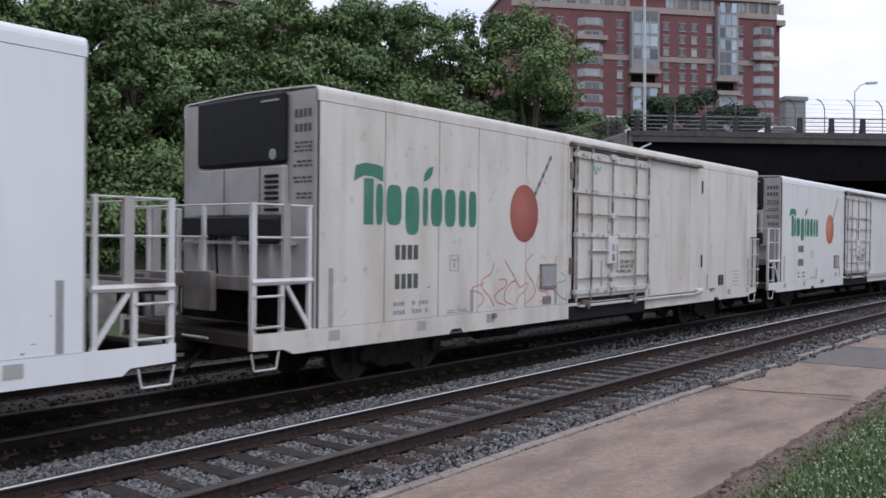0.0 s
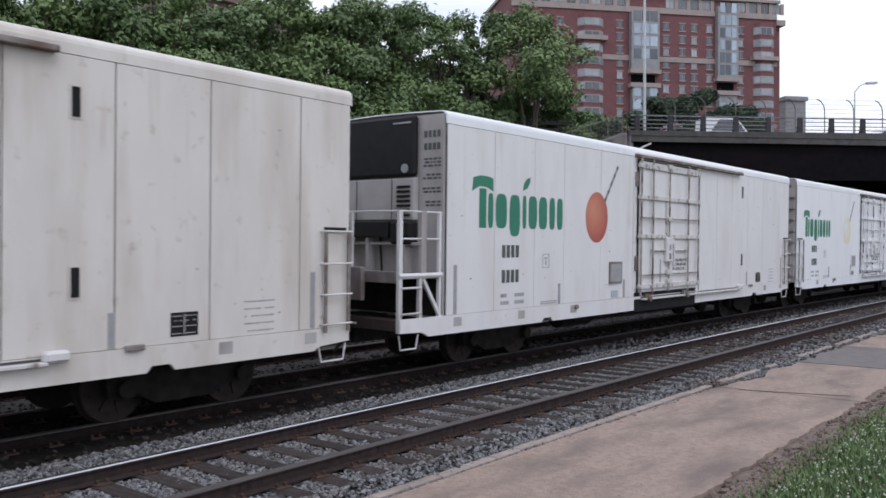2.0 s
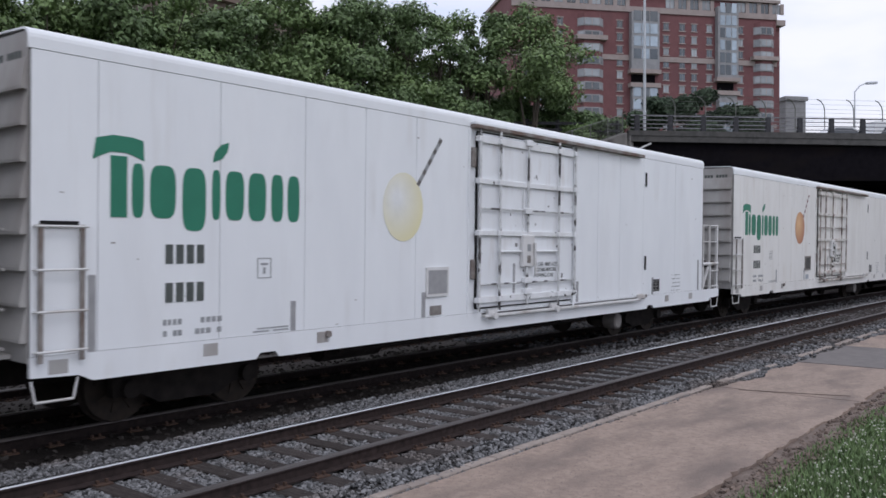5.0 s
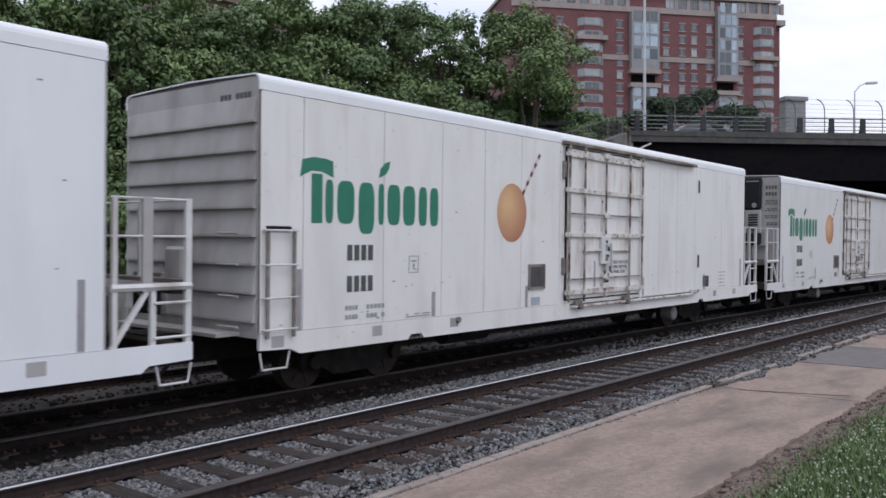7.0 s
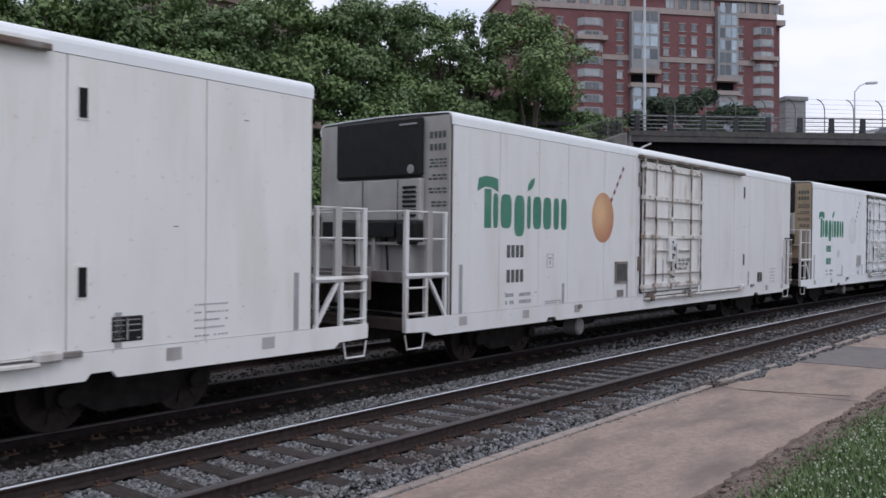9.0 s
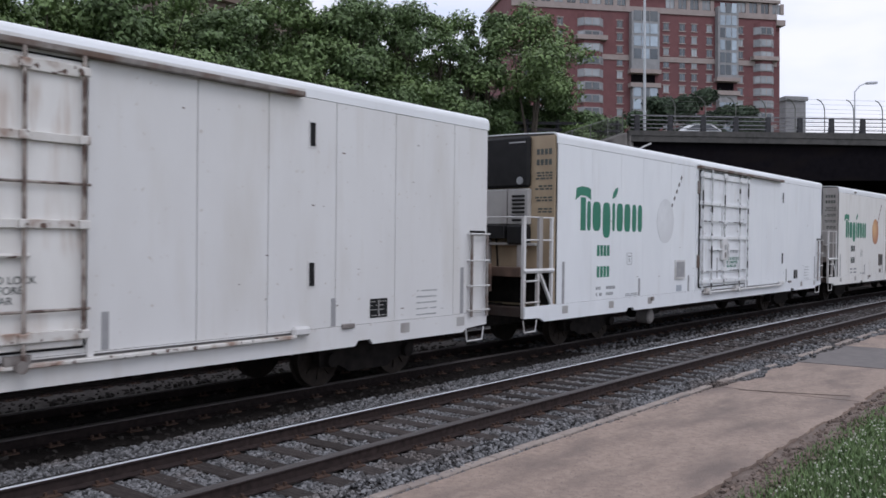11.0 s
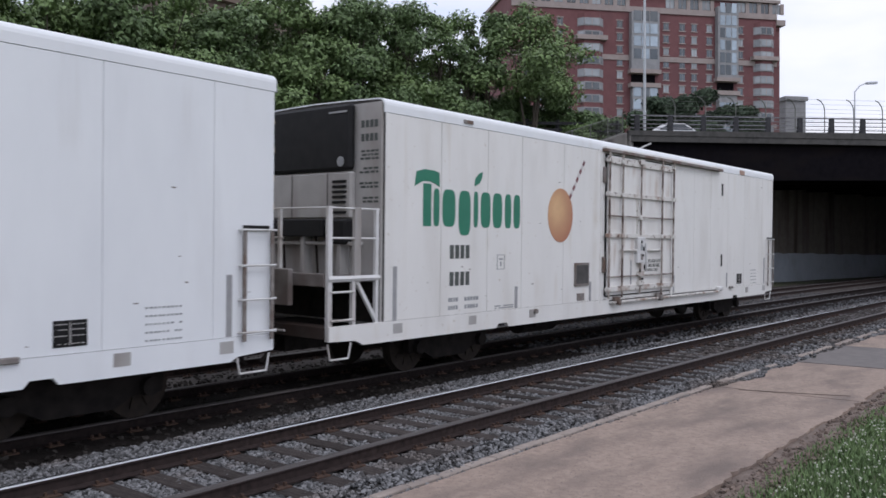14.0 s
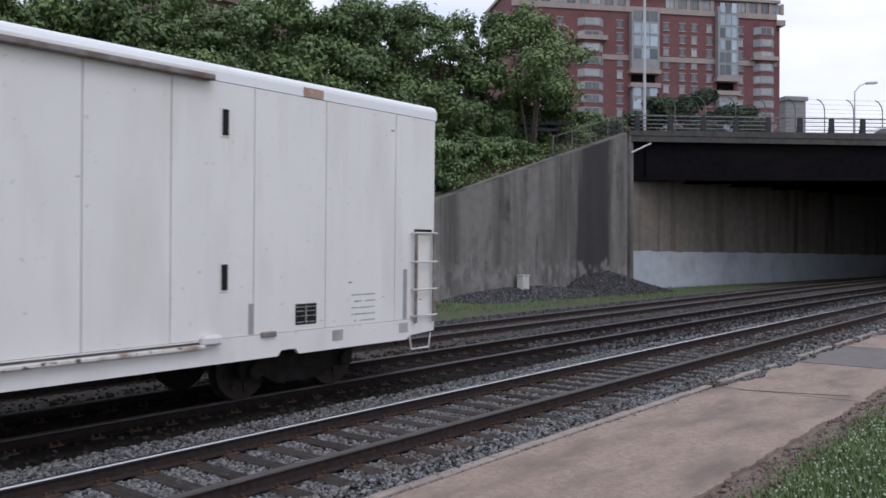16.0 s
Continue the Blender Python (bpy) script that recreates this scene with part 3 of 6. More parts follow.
def bridge():
    br = empty("road_bridge", "low steel girder road bridge with concrete deck over the tracks", "bridge", kind="structure")
    S1 = 62.0
    part("deck", fixed(slab_between(bmesh.new(), -0.2, S1, -0.25, 40, 8.62, 8.98)), M["deck"], br)
    part("parapet", fixed(slab_between(bmesh.new(), -0.2, S1, -0.3, 0.05, 8.98, 9.28, 8.98, 9.62)), M["deck"], br, "grey concrete kerb under the railing")
    part("road_surface", fixed(slab_between(bmesh.new(), -0.2, S1, 0.06, 39.9, 8.981, 9.02)), M["asphalt"], br)
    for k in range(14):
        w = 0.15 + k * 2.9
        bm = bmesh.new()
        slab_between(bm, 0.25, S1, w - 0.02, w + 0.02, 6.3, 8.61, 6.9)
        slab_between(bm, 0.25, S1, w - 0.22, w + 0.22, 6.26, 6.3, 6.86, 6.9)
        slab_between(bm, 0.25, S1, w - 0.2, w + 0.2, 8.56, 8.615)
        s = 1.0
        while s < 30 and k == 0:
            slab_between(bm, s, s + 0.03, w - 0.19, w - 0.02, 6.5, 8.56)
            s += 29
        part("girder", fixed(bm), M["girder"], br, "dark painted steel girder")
    # abutment and wing wall on the near side, unseen, added to darken the underpass
    for k in range(11):
        xa, xb = 70.4 + k * 6, 76.38 + k * 6
        bm = prism(bmesh.new(), [(xa, 3.3 + bend(xa), -0.8), (xb, 3.3 + bend(xb), -0.8), (xb, 3.3 + bend(xb), 6.9), (xa, 3.3 + bend(xa), 6.9)], (0, -1.2, 0))
        part("near_abutment", fixed(bm), M["abutment"], br, "unseen near-side abutment added to block light under the bridge")
    for xa, xb, za, zb in ((52, 61, 3.2, 6.0), (61, 70.38, 6.0, 8.9)):
        bm = prism(bmesh.new(), [(xa, 3.3 + bend(xa), -0.8), (xb, 3.3 + bend(xb), -0.8), (xb, 3.3 + bend(xb), zb), (xa, 3.3 + bend(xa), za)], (0, -0.8, 0))
        part("near_wing_wall", fixed(bm), M["concrete"], br, "unseen near-side wing wall added to block light under the bridge")
    part("drain_pipe", rod(bmesh.new(), on_bridge(-0.1, -0.5, 7.9), on_bridge(1.2, -0.35, 8.5), 0.06, 8), M["galv"], br, "pale drain pipe under the deck edge")
    # railing
    rl = part("railing", fixed(slab_between(bmesh.new(), 0.0, 40, -0.16, -0.06, 10.18, 10.26, 10.32, 10.4)), M["rail_grey"], br, "grey steel parapet railing of four bars on dark posts")
    for z in (9.44, 9.68, 9.93):
        part("rail_bar", fixed(slab_between(bmesh.new(), 0.0, 40, -0.13, -0.09, z, z + 0.055, z + 0.2, z + 0.255)), M["rail_grey"], rl)
    s = 0.25
    while s < 38:
        z0 = 9.28 + 0.34 * s / 62
        bm = bmesh.new()
        prism(bm, [on_bridge(s, -0.2, z0), on_bridge(s, 0.1, z0), on_bridge(s, -0.02, z0 + 0.5), on_bridge(s, -0.04, z0 + 0.95), on_bridge(s, -0.17, z0 + 0.95)], BD * 0.3)
        part("post", fixed(bm), M["rail_paint"], rl)
        s += 2.12
    # far side pedestrian fence with posts curved inward
    fe = part("fence", fixed(slab_between(bmesh.new(), 4, 40, 11.9, 12.2, 9.0, 9.35)), M["deck"], br, "tall mesh fence with curved posts on the far side")
    for k in range(3, 17):
        s = 0.6 + k * 2.45
        bm = bmesh.new()
        pts = [on_bridge(s, 12.05, 9.3), on_bridge(s, 12.05, 12.9), on_bridge(s - 0.12, 12.0, 13.25), on_bridge(s - 0.42, 11.9, 13.55), on_bridge(s - 0.85, 11.7, 13.66)]
        for p, q in zip(pts, pts[1:]):
            rod(bm, p, q, 0.04, 6)
        part("fence_post", fixed(bm), M["fence_dull"], fe)
    for z, w in [(13.63, 11.72), (13.3, 11.98)] + [(12.95 - 0.3 * k, 12.05) for k in range(11)]:
        part("fence_wire", fixed(slab_between(bmesh.new(), 7.2, 40, w - 0.008, w + 0.008, z, z + 0.016)), M["fence_dull"], fe)
    return br


bridge()
part_road = part("road", fixed(slab_between(bmesh.new(), -140, -0.21, 2.8, 23.0, 8.45, 9.015)), M["asphalt"])
tagged(part_road, "asphalt road leading onto the bridge", "road", kind="structure")
part_road = part("road", fixed(slab_between(bmesh.new(), 62.01, 190, 1.0, 23.0, 8.6, 9.015)), M["asphalt"])
tagged(part_road, "asphalt road leading off the bridge", "road", kind="structure")


def bank_fence():
    f = empty("chain_link_fence", "rusty chain link fence along the top of the wall", "fence")
    xs = [40.5, 42.2, 43.9, 45.6, 47.1]
    for x in xs:
        part("fence_post", rod(bmesh.new(), (x, wall_line(x) + 0.3, wing_top(x) - 0.1), (x, wall_line(x) + 0.3, wing_top(x) + 1.25), 0.035, 6), M["fence_dull"], f)
    for dz in (0.1, 1.2):
        part("fence_rail", rod(bmesh.new(), (xs[0], wall_line(xs[0]) + 0.3, wing_top(xs[0]) + dz), (xs[-1], wall_line(xs[-1]) + 0.3, wing_top(xs[-1]) + dz), 0.022, 6), M["fence_dull"], f)
    bm = bmesh.new()
    a, b = xs[0], xs[-1]
    n = 46
    for i in range(n + 9):
        for sgn in (1, -1):
            t0, t1 = (i if sgn > 0 else i) / n, (i - 9 * sgn) / n
            u0, u1 = max(0, min(1, t0)), max(0, min(1, t1))
            if u0 == u1:
                continue
            h = lambda t, u: 0.1 + 1.1 * abs(u - t0) / (9 / n)
            pt = lambda u: (a + (b - a) * u, wall_line(a + (b - a) * u) + 0.3, wing_top(a + (b - a) * u) + h(t0, u))
            rod(bm, pt(u0), pt(u1), 0.006, 3)
    part("mesh", bm, M["fence_dull"], f, "wire mesh")
    return f


bank_fence()


def guard_rail():
    g = empty("guard_rail", "dark steel guard rail on posts beside the road on the bank", "guard rail")
    for z in (9.32, 9.72):
        bm = bmesh.new()
        bar(bm, on_bridge(-16, 0.45, z), on_bridge(-0.4, 0.45, z), 0.07, 0.17)
        part("rail_bar", fixed(bm), M["rail_paint"], g)
    for k in range(9):
        q = on_bridge(-15.8 + k * 1.9, 0.56, 0)
        part("post", fixed(bar(bmesh.new(), q + ZUP * 8.0, q + ZUP * 9.95, 0.2, 0.16, (1, 0, 0))), M["rail_paint"], g)
    return g


guard_rail()


def lamp_post(name, label, s, w, height, r, arm=0.0):
    lp = empty(name, label, "lamp post")
    base = on_bridge(s, w, 9.0)
    part("pole", rod(bmesh.new(), base, base + ZUP * height, r, 10, r * 0.65), M["lampgrey"], lp)
    part("base", rod(bmesh.new(), base, base + ZUP * 0.3, r * 1.9, 10), M["lampgrey"], lp)
    if arm:
        bm = bmesh.new()
        pts = [base + ZUP * height, base + ZUP * (height + 0.5) + BD * arm * 0.4, base + ZUP * (height + 0.75) + BD * arm]
        for p, q in zip(pts, pts[1:]):
            rod(bm, p, q, 0.05, 6)
        a = part("arm", bm, M["lampgrey"], lp)
        h = pts[-1]
        bm = bmesh.new()
        bar(bm, h - BD * 0.1 - ZUP * 0.05, h + BD * 0.75, 0.34, 0.16)
        part("lamp_head", fixed(bm), M["lampgrey"], lp)
    return lp


lamp_post("street_lamp", "tall grey steel lamp post on the bridge corner", 1.3, 1.0, 14.0, 0.095, 2.2)
lamp_post("street_lamp", "thin grey street lamp with curved arm on the bridge", 23.1, 12.6, 5.5, 0.07, 1.1)

# gravel heap, marker box and pipe against the wall
bm = bmesh.new()
bmesh.ops.create_grid(bm, x_segments=40, y_segments=14, size=1)
for v in bm.verts:
    x, y = 39.6 + v.co.x * 8.4, v.co.y * 1.6
    hgt = 1.25 * max(0, 1 - ((x - 44.6) / 3.4) ** 2) + 0.55 * max(0, 1 - ((x - 37.6) / 6.2) ** 2)
    back = (v.co.y + 1) / 2
    v.co = (x, wall_line(x) - 1.7 + y + 0.15, -0.46 + hgt * back ** 0.8 + 0.07 * noise.noise((x * 2.2, y * 2.2, 0)))
tagged(part("gravel_heap", bm, M["ballast"], smooth=True), "heap of dark ballast gravel against the wall", "gravel heap", kind="stuff")
cab = empty("trackside_cabinet", "small white weathered cabinet at the foot of the wall", "cabinet")
part("cabinet_body", box(bmesh.new(), 36.75, 37.35, 23.85, 24.25, -0.45, 0.70, 0.03), M["cabinet_white"], cab)
part("cabinet_lid", box(bmesh.new(), 36.72, 37.38, 23.82, 24.28, 0.70, 0.76, 0.015), M["cabinet_white"], cab)


# ---- apartment building ----
BP = Vector((205.87, 86.78, 0))
BU = Vector((0.7594, -0.6506, 0))
BB = Vector((0.6506, 0.7594, 0))


def bblock(bm, a0, a1, d0, d1, z0, z1):
    vs = [bm.verts.new(BP + BU * a + BB * d + ZUP * z) for z in (z0, z1) for d in (d0, d1) for a in (a0, a1)]
    for f in ((0, 2, 3, 1), (4, 5, 7, 6), (0, 1, 5, 4), (2, 6, 7, 3), (0, 4, 6, 2), (1, 3, 7, 5)):
        bm.faces.new([vs[i] for i in f])
    return bm


def bow_block(a0, a1, d, z0, z1):
    """A bay of three faces standing d out from the facade."""
    pts = [BP + BU * a + BB * e + ZUP * z0 for a, e in ((a0, 0), (a0 + 1.3, -d), (a1 - 1.3, -d), (a1, 0))]
    return fixed(prism(bmesh.new(), pts, ZUP * (z1 - z0)))


def apartment():
    b = empty("apartment_building", "tall red brick apartment tower with pale stone bands", "building")
    part("wall", bblock(bmesh.new(), -44, 27.5, 0, 24, 0, 62.2), M["brick"], b, "red brick wall")
    part("roof", bblock(bmesh.new(), -44.6, 28.3, -0.8, 24.6, 65.4, 66.2), M["trim"], b, "pale stone cornice")
    part("attic", bblock(bmesh.new(), -44, 27.5, 0.02, 24, 62.2, 65.4), M["brick"], b)
    part("band", bblock(bmesh.new(), -44, 27.6, -0.35, 0, 61.2, 62.6), M["trim"], b)
    part("band", bblock(bmesh.new(), -44, 27.6, -0.25, 0, 49.0, 50.3), M["trim"], b)
    part("band", bblock(bmesh.new(), -44, 27.6, -0.25, 0, 33.0, 34.0), M["trim"], b)
    part("corner_cornice", bblock(bmesh.new(), 27.5, 30.0, -0.4, 6, 59.8, 61.2), M["trim"], b)
    part("side_wing", bblock(bmesh.new(), 27.5, 29.2, 1.0, 22, 0, 60), M["brick"], b)
    pitch = 3.17
    rng = random.Random(4)
    floors = [60.0 - pitch * (k + 1) + 0.3 for k in range(14)]
    cols = [-40, -36, -31.5, -15.8, -3.3, 1.1, 4.4, 8.6, 17.3]
    def share(name, a0, a1, d0, d1, z0, z1, m):
        bmx = bblock(bmesh.new(), a0, a1, d0, d1, z0, z1)
        for v in bmx.verts:
            v.co -= BP
        me = bpy.data.meshes.new(name)
        bmx.to_mesh(me), bmx.free()
        me.materials.append(m)
        return me
    pane_a, pane_b = share("window", -0.72, 0.72, -0.03, 0.05, 0, 1.75, M["glass"]), share("window", -0.72, 0.72, -0.03, 0.05, 0, 1.75, M["blind"])
    sill, lintel = share("sill", -0.98, 0.98, -0.18, 0.02, -0.24, 0, M["trim"]), share("lintel", -0.98, 0.98, -0.14, 0.02, 1.75, 2.02, M["trim"])
    mull = share("mullion", -0.06, 0.06, -0.07, 0.0, 0, 1.75, M["grey_trim"])
    for c in cols:
        for z in floors:
            w = new("window", pane_a if rng.random() < 0.6 else pane_b)
            w.parent, w.location = b, BP + BU * c + ZUP * z
            for nm, dat in (("sill", sill), ("lintel", lintel), ("mullion", mull)):
                o = new(nm, dat)
                o.parent, o.location = w, (0, 0, 0)
    # top storey: wide openings between stone piers
    k = 0
    a = -43.0
    while a < 26.5:
        if not (-14 < a + 1.2 < -5.5 or 9.6 < a + 1.2 < 16.4):
            w = part("top_window", bblock(bmesh.new(), a, a + 2.3, -0.06, 0.05, 62.75, 65.2), M["glass"] if k % 3 else M["blind"], b)
            part("mullion", bblock(bmesh.new(), a + 1.08, a + 1.22, -0.12, 0.0, 62.75, 65.2), M["trim"], w)
            part("pier", bblock(bmesh.new(), a + 2.3, a + 3.3, -0.3, 0.0, 62.61, 65.39), M["trim"], b)
        k += 1
        a += 3.3
    # glazed bays
    for a0, a1, zb in ((-13.3, -5.8, 46.6), (10.2, 15.9, 45.4)):
        bay = part("bay", bblock(bmesh.new(), a0, a1, -1.6, 0, zb, 61.0 if a0 < 0 else 63.5), M["grey_trim"], b, "glazed bay window tower")
        part("bay_sill", bblock(bmesh.new(), a0 - 0.4, a1 + 0.4, -1.9, 0, zb - 1.0, zb), M["trim"], bay)
        part("balcony_opening", bblock(bmesh.new(), a0 + 0.5, a1 - 0.5, -0.06, 0.05, zb - 3.4, zb - 1.0), M["girder"], b)
        part("balcony", bblock(bmesh.new(), a0 - 0.3, a1 + 0.3, -1.9, 0, zb - 4.5, zb - 3.4), M["trim"], b)
        low = part("bay", bblock(bmesh.new(), a0 + 0.3, a1 - 0.3, -1.5, 0, 4, zb - 4.5), M["grey_trim"], b)
        n = 3
        cell = (a1 - a0 - 0.9) / n
        z = 30.0
        while z < 62.6:
            for k in range(n):
                if (zb - 4.6 < z + 2.4 and z < zb + 0.2) or (a0 < 0 and z > 58.6):
                    continue
                x = a0 + 0.45 + k * cell
                part("pane", bblock(bmesh.new(), x + 0.12, x + cell - 0.12, -1.66 if z > zb else -1.56, -1.5, z + 0.25, z + 2.75), M["skyglass"] if rng.random() < 0.8 else M["glass"], bay if z > zb else low)
            z += pitch
    # grey bow windows
    for a0, a1 in ((-27.6, -20.2), (20.4, 26.9)):
        for z in floors:
            bow = part("bow_window", bow_block(a0 + 0.6, a1, 1.3, z - 0.15, z + 1.85), M["grey_trim"], b, "grey bow window")
            part("pane", bblock(bmesh.new(), a0 + 2.2, a1 - 1.6, -1.36, -1.25, z + 0.1, z + 1.6), M["blind"] if rng.random() < 0.6 else M["glass"], bow)
            part("mullion", bblock(bmesh.new(), (a0 + a1) / 2 + 0.2, (a0 + a1) / 2 + 0.34, -1.4, -1.36, z + 0.1, z + 1.6), M["trim"], bow)
            for sa, sb in ((a0 + 0.75, a0 + 1.85), (a1 - 0.15, a1 - 1.25)):
                side = bmesh.new()
                q = [BP + BU * (sa + (sb - sa) * f) + BB * (-0.08 - 1.12 * f) + ZUP * zz for f, zz in ((0.1, z + 0.1), (0.95, z + 0.1), (0.95, z + 1.6), (0.1, z + 1.6))]
                part("pane", fixed(prism(side, q, BB * -0.08)), M["blind"], bow)
            part("apron", bow_block(a0 + 0.7, a1 - 0.1, 1.2, z + 1.85, z + 3.02), M["brick"], bow, "red brick between bow windows")
        part("band", bblock(bmesh.new(), a0 - 0.3, a1 + 0.6, -1.8, 0, 50.3 if a0 > 0 else 53.5, 51.3 if a0 > 0 else 54.6), M["trim"], b)
    return b


apartment()
bl = empty("office_building", "grey stone building end beyond the bridge", "building")
part("wall", bblock(bmesh.new(), 46, 52.5, 24, 40, 0, 45), M["grey_trim"], bl)
part("roof", bblock(bmesh.new(), 45.6, 53, 23.5, 40.5, 45, 46.2), M["grey_trim"], bl)
bl = empty("low_building", "brown flat-roofed building behind the trees", "building")
part("wall", box(bmesh.new(), 61, 88, 92, 108, 0, 34.4), M["brownroof"], bl)
part("roof", box(bmesh.new(), 60, 89, 91, 109, 34.4, 35.4), M["brownroof"], bl)


# ---- trees ----
def leaf_cloud(name, blobs, count, size, material, parent, seed, label=""):
    """Many small bent leaves in loose sprays round the limbs' ends, turned outwards and up."""
    rng = np.random.default_rng(seed)
    bl = np.array(blobs)
    wts = bl[:, 3] ** 2
    pick = rng.choice(len(bl), count, p=wts / wts.sum())
    d = rng.normal(size=(count, 3))
    d /= np.linalg.norm(d, axis=1)[:, None]
    stray = np.where(rng.random(count) < 0.09, rng.uniform(1.0, 1.6, count), 1.0)
    reach = bl[pick, 3] * (0.3 + 0.8 * rng.random(count) ** 0.7) * stray
    q = bl[pick, :3] + d * reach[:, None] * np.array((1, 1, 0.6)) + rng.normal(size=(count, 3)) * 0.07
    nn = d * 0.75 + np.array((0, 0, 0.5)) + rng.normal(size=(count, 3)) * 0.42
    nn /= np.linalg.norm(nn, axis=1)[:, None]
    tn = np.cross(nn, rng.normal(size=(count, 3)))
    tn /= np.linalg.norm(tn, axis=1)[:, None]
    bn = np.cross(nn, tn)
    sz = (size * rng.uniform(0.55, 1.45, count))[:, None]
    quad = np.stack([q - tn * sz - nn * sz * 0.12, q - bn * sz * 0.48 + nn * sz * 0.08, q + tn * sz - nn * sz * 0.28, q + bn * sz * 0.48 + nn * sz * 0.08], axis=1)
    o = np.arange(count) * 4
    tris = np.stack([np.stack([o, o + 1, o + 3], 1), np.stack([o + 1, o + 2, o + 3], 1)], 1).reshape(-1, 3)
    ob = raw(name, quad.reshape(-1, 3).tolist(), tris.tolist(), material, parent)
    if label:
        ob["label"] = label
    return ob


def tree(at, height, spread, seed, material, leaves=7000, size=0.2, trunk_frac=0.35, label="leafy broadleaf tree on the railway bank", blobn=26):
    rng = random.Random(seed)
    t = empty("tree", label, "tree", "trees on the bank")
    t.location = at
    bm = bmesh.new()
    top = Vector((rng.uniform(-0.5, 0.5), rng.uniform(-0.5, 0.5), height * 0.62))
    mid = Vector((rng.uniform(-0.3, 0.3), rng.uniform(-0.3, 0.3), height * trunk_frac))
    r = 0.012 * height + 0.05
    rod(bm, (0, 0, -0.4), mid, r, 8, r * 0.75)
    rod(bm, mid, top, r * 0.75, 8, r * 0.3)
    for k in range(2):
        a = rng.uniform(0, 6.28)
        rod(bm, (math.cos(a) * r, math.sin(a) * r, -0.3), (math.cos(a) * spread * 0.3, math.sin(a) * spread * 0.3, height * 0.6), r * 0.6, 6, r * 0.25)
    blobs = []
    for k in range(blobn):
        a = rng.uniform(0, 6.28)
        h = rng.uniform(trunk_frac, 1.0) * height
        prof = max(0.5, math.sin(min(1, max(0.08, (h / height - trunk_frac + 0.22) / (1.1 - trunk_frac))) * math.pi) ** 0.5)
        d = spread * prof * rng.uniform(0.15, 1.0)
        p = Vector((math.cos(a) * d, math.sin(a) * d, h - 0.08 * height))
        start = mid.lerp(top, rng.random())
        rod(bm, start, p, r * 0.3, 5, 0.02)
        blobs.append((p.x, p.y, p.z, spread * rng.choice((0.14, 0.2, 0.28, 0.36))))
    part("trunk", bm, M["bark"], t)
    leaf_cloud("crown", blobs, leaves, size, material, t, seed)
    return t


def bank_z(x, y):
    return ground_height(x, y)


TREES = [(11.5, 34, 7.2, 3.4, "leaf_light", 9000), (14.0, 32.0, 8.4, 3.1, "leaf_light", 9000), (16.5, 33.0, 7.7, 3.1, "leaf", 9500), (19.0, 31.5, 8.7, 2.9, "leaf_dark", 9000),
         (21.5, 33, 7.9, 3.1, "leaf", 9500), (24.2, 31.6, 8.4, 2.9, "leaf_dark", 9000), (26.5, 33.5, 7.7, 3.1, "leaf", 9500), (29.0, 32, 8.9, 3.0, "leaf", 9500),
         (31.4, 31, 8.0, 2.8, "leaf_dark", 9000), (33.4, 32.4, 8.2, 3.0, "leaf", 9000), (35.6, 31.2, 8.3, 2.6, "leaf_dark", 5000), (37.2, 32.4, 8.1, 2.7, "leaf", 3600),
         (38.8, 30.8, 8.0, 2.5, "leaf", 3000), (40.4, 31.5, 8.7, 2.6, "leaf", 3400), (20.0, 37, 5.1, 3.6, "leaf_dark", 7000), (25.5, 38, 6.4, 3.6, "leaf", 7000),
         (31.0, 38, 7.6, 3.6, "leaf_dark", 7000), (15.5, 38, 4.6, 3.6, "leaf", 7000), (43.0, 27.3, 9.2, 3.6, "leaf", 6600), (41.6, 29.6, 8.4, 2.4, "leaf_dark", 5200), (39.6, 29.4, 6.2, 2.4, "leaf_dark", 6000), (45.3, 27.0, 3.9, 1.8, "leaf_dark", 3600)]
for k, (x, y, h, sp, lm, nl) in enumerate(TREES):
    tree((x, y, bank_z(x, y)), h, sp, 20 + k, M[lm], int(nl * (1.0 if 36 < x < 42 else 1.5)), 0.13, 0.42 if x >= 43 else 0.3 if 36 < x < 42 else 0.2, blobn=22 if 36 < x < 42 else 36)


def bush(at, h, sp, seed, material, leaves=3500, size=0.16, label="dense green bush on the bank"):
    rng = random.Random(seed)
    b = empty("bush", label, "bush", "bushes on the bank")
    b.location = at
    bm = bmesh.new()
    blobs = []
    for k in range(12):
        a, d = rng.uniform(0, 6.28), sp * rng.uniform(0.1, 0.9)
        p = Vector((math.cos(a) * d, math.sin(a) * d, h * rng.uniform(0.15, 0.85)))
        rod(bm, (p.x * 0.2, p.y * 0.2, -0.3), p, 0.035, 5, 0.01)
        blobs.append((*p, sp * rng.uniform(0.3, 0.5)))
    part("stems", bm, M["bark"], b)
    leaf_cloud("foliage", blobs, leaves, size, material, b, seed)
    return b


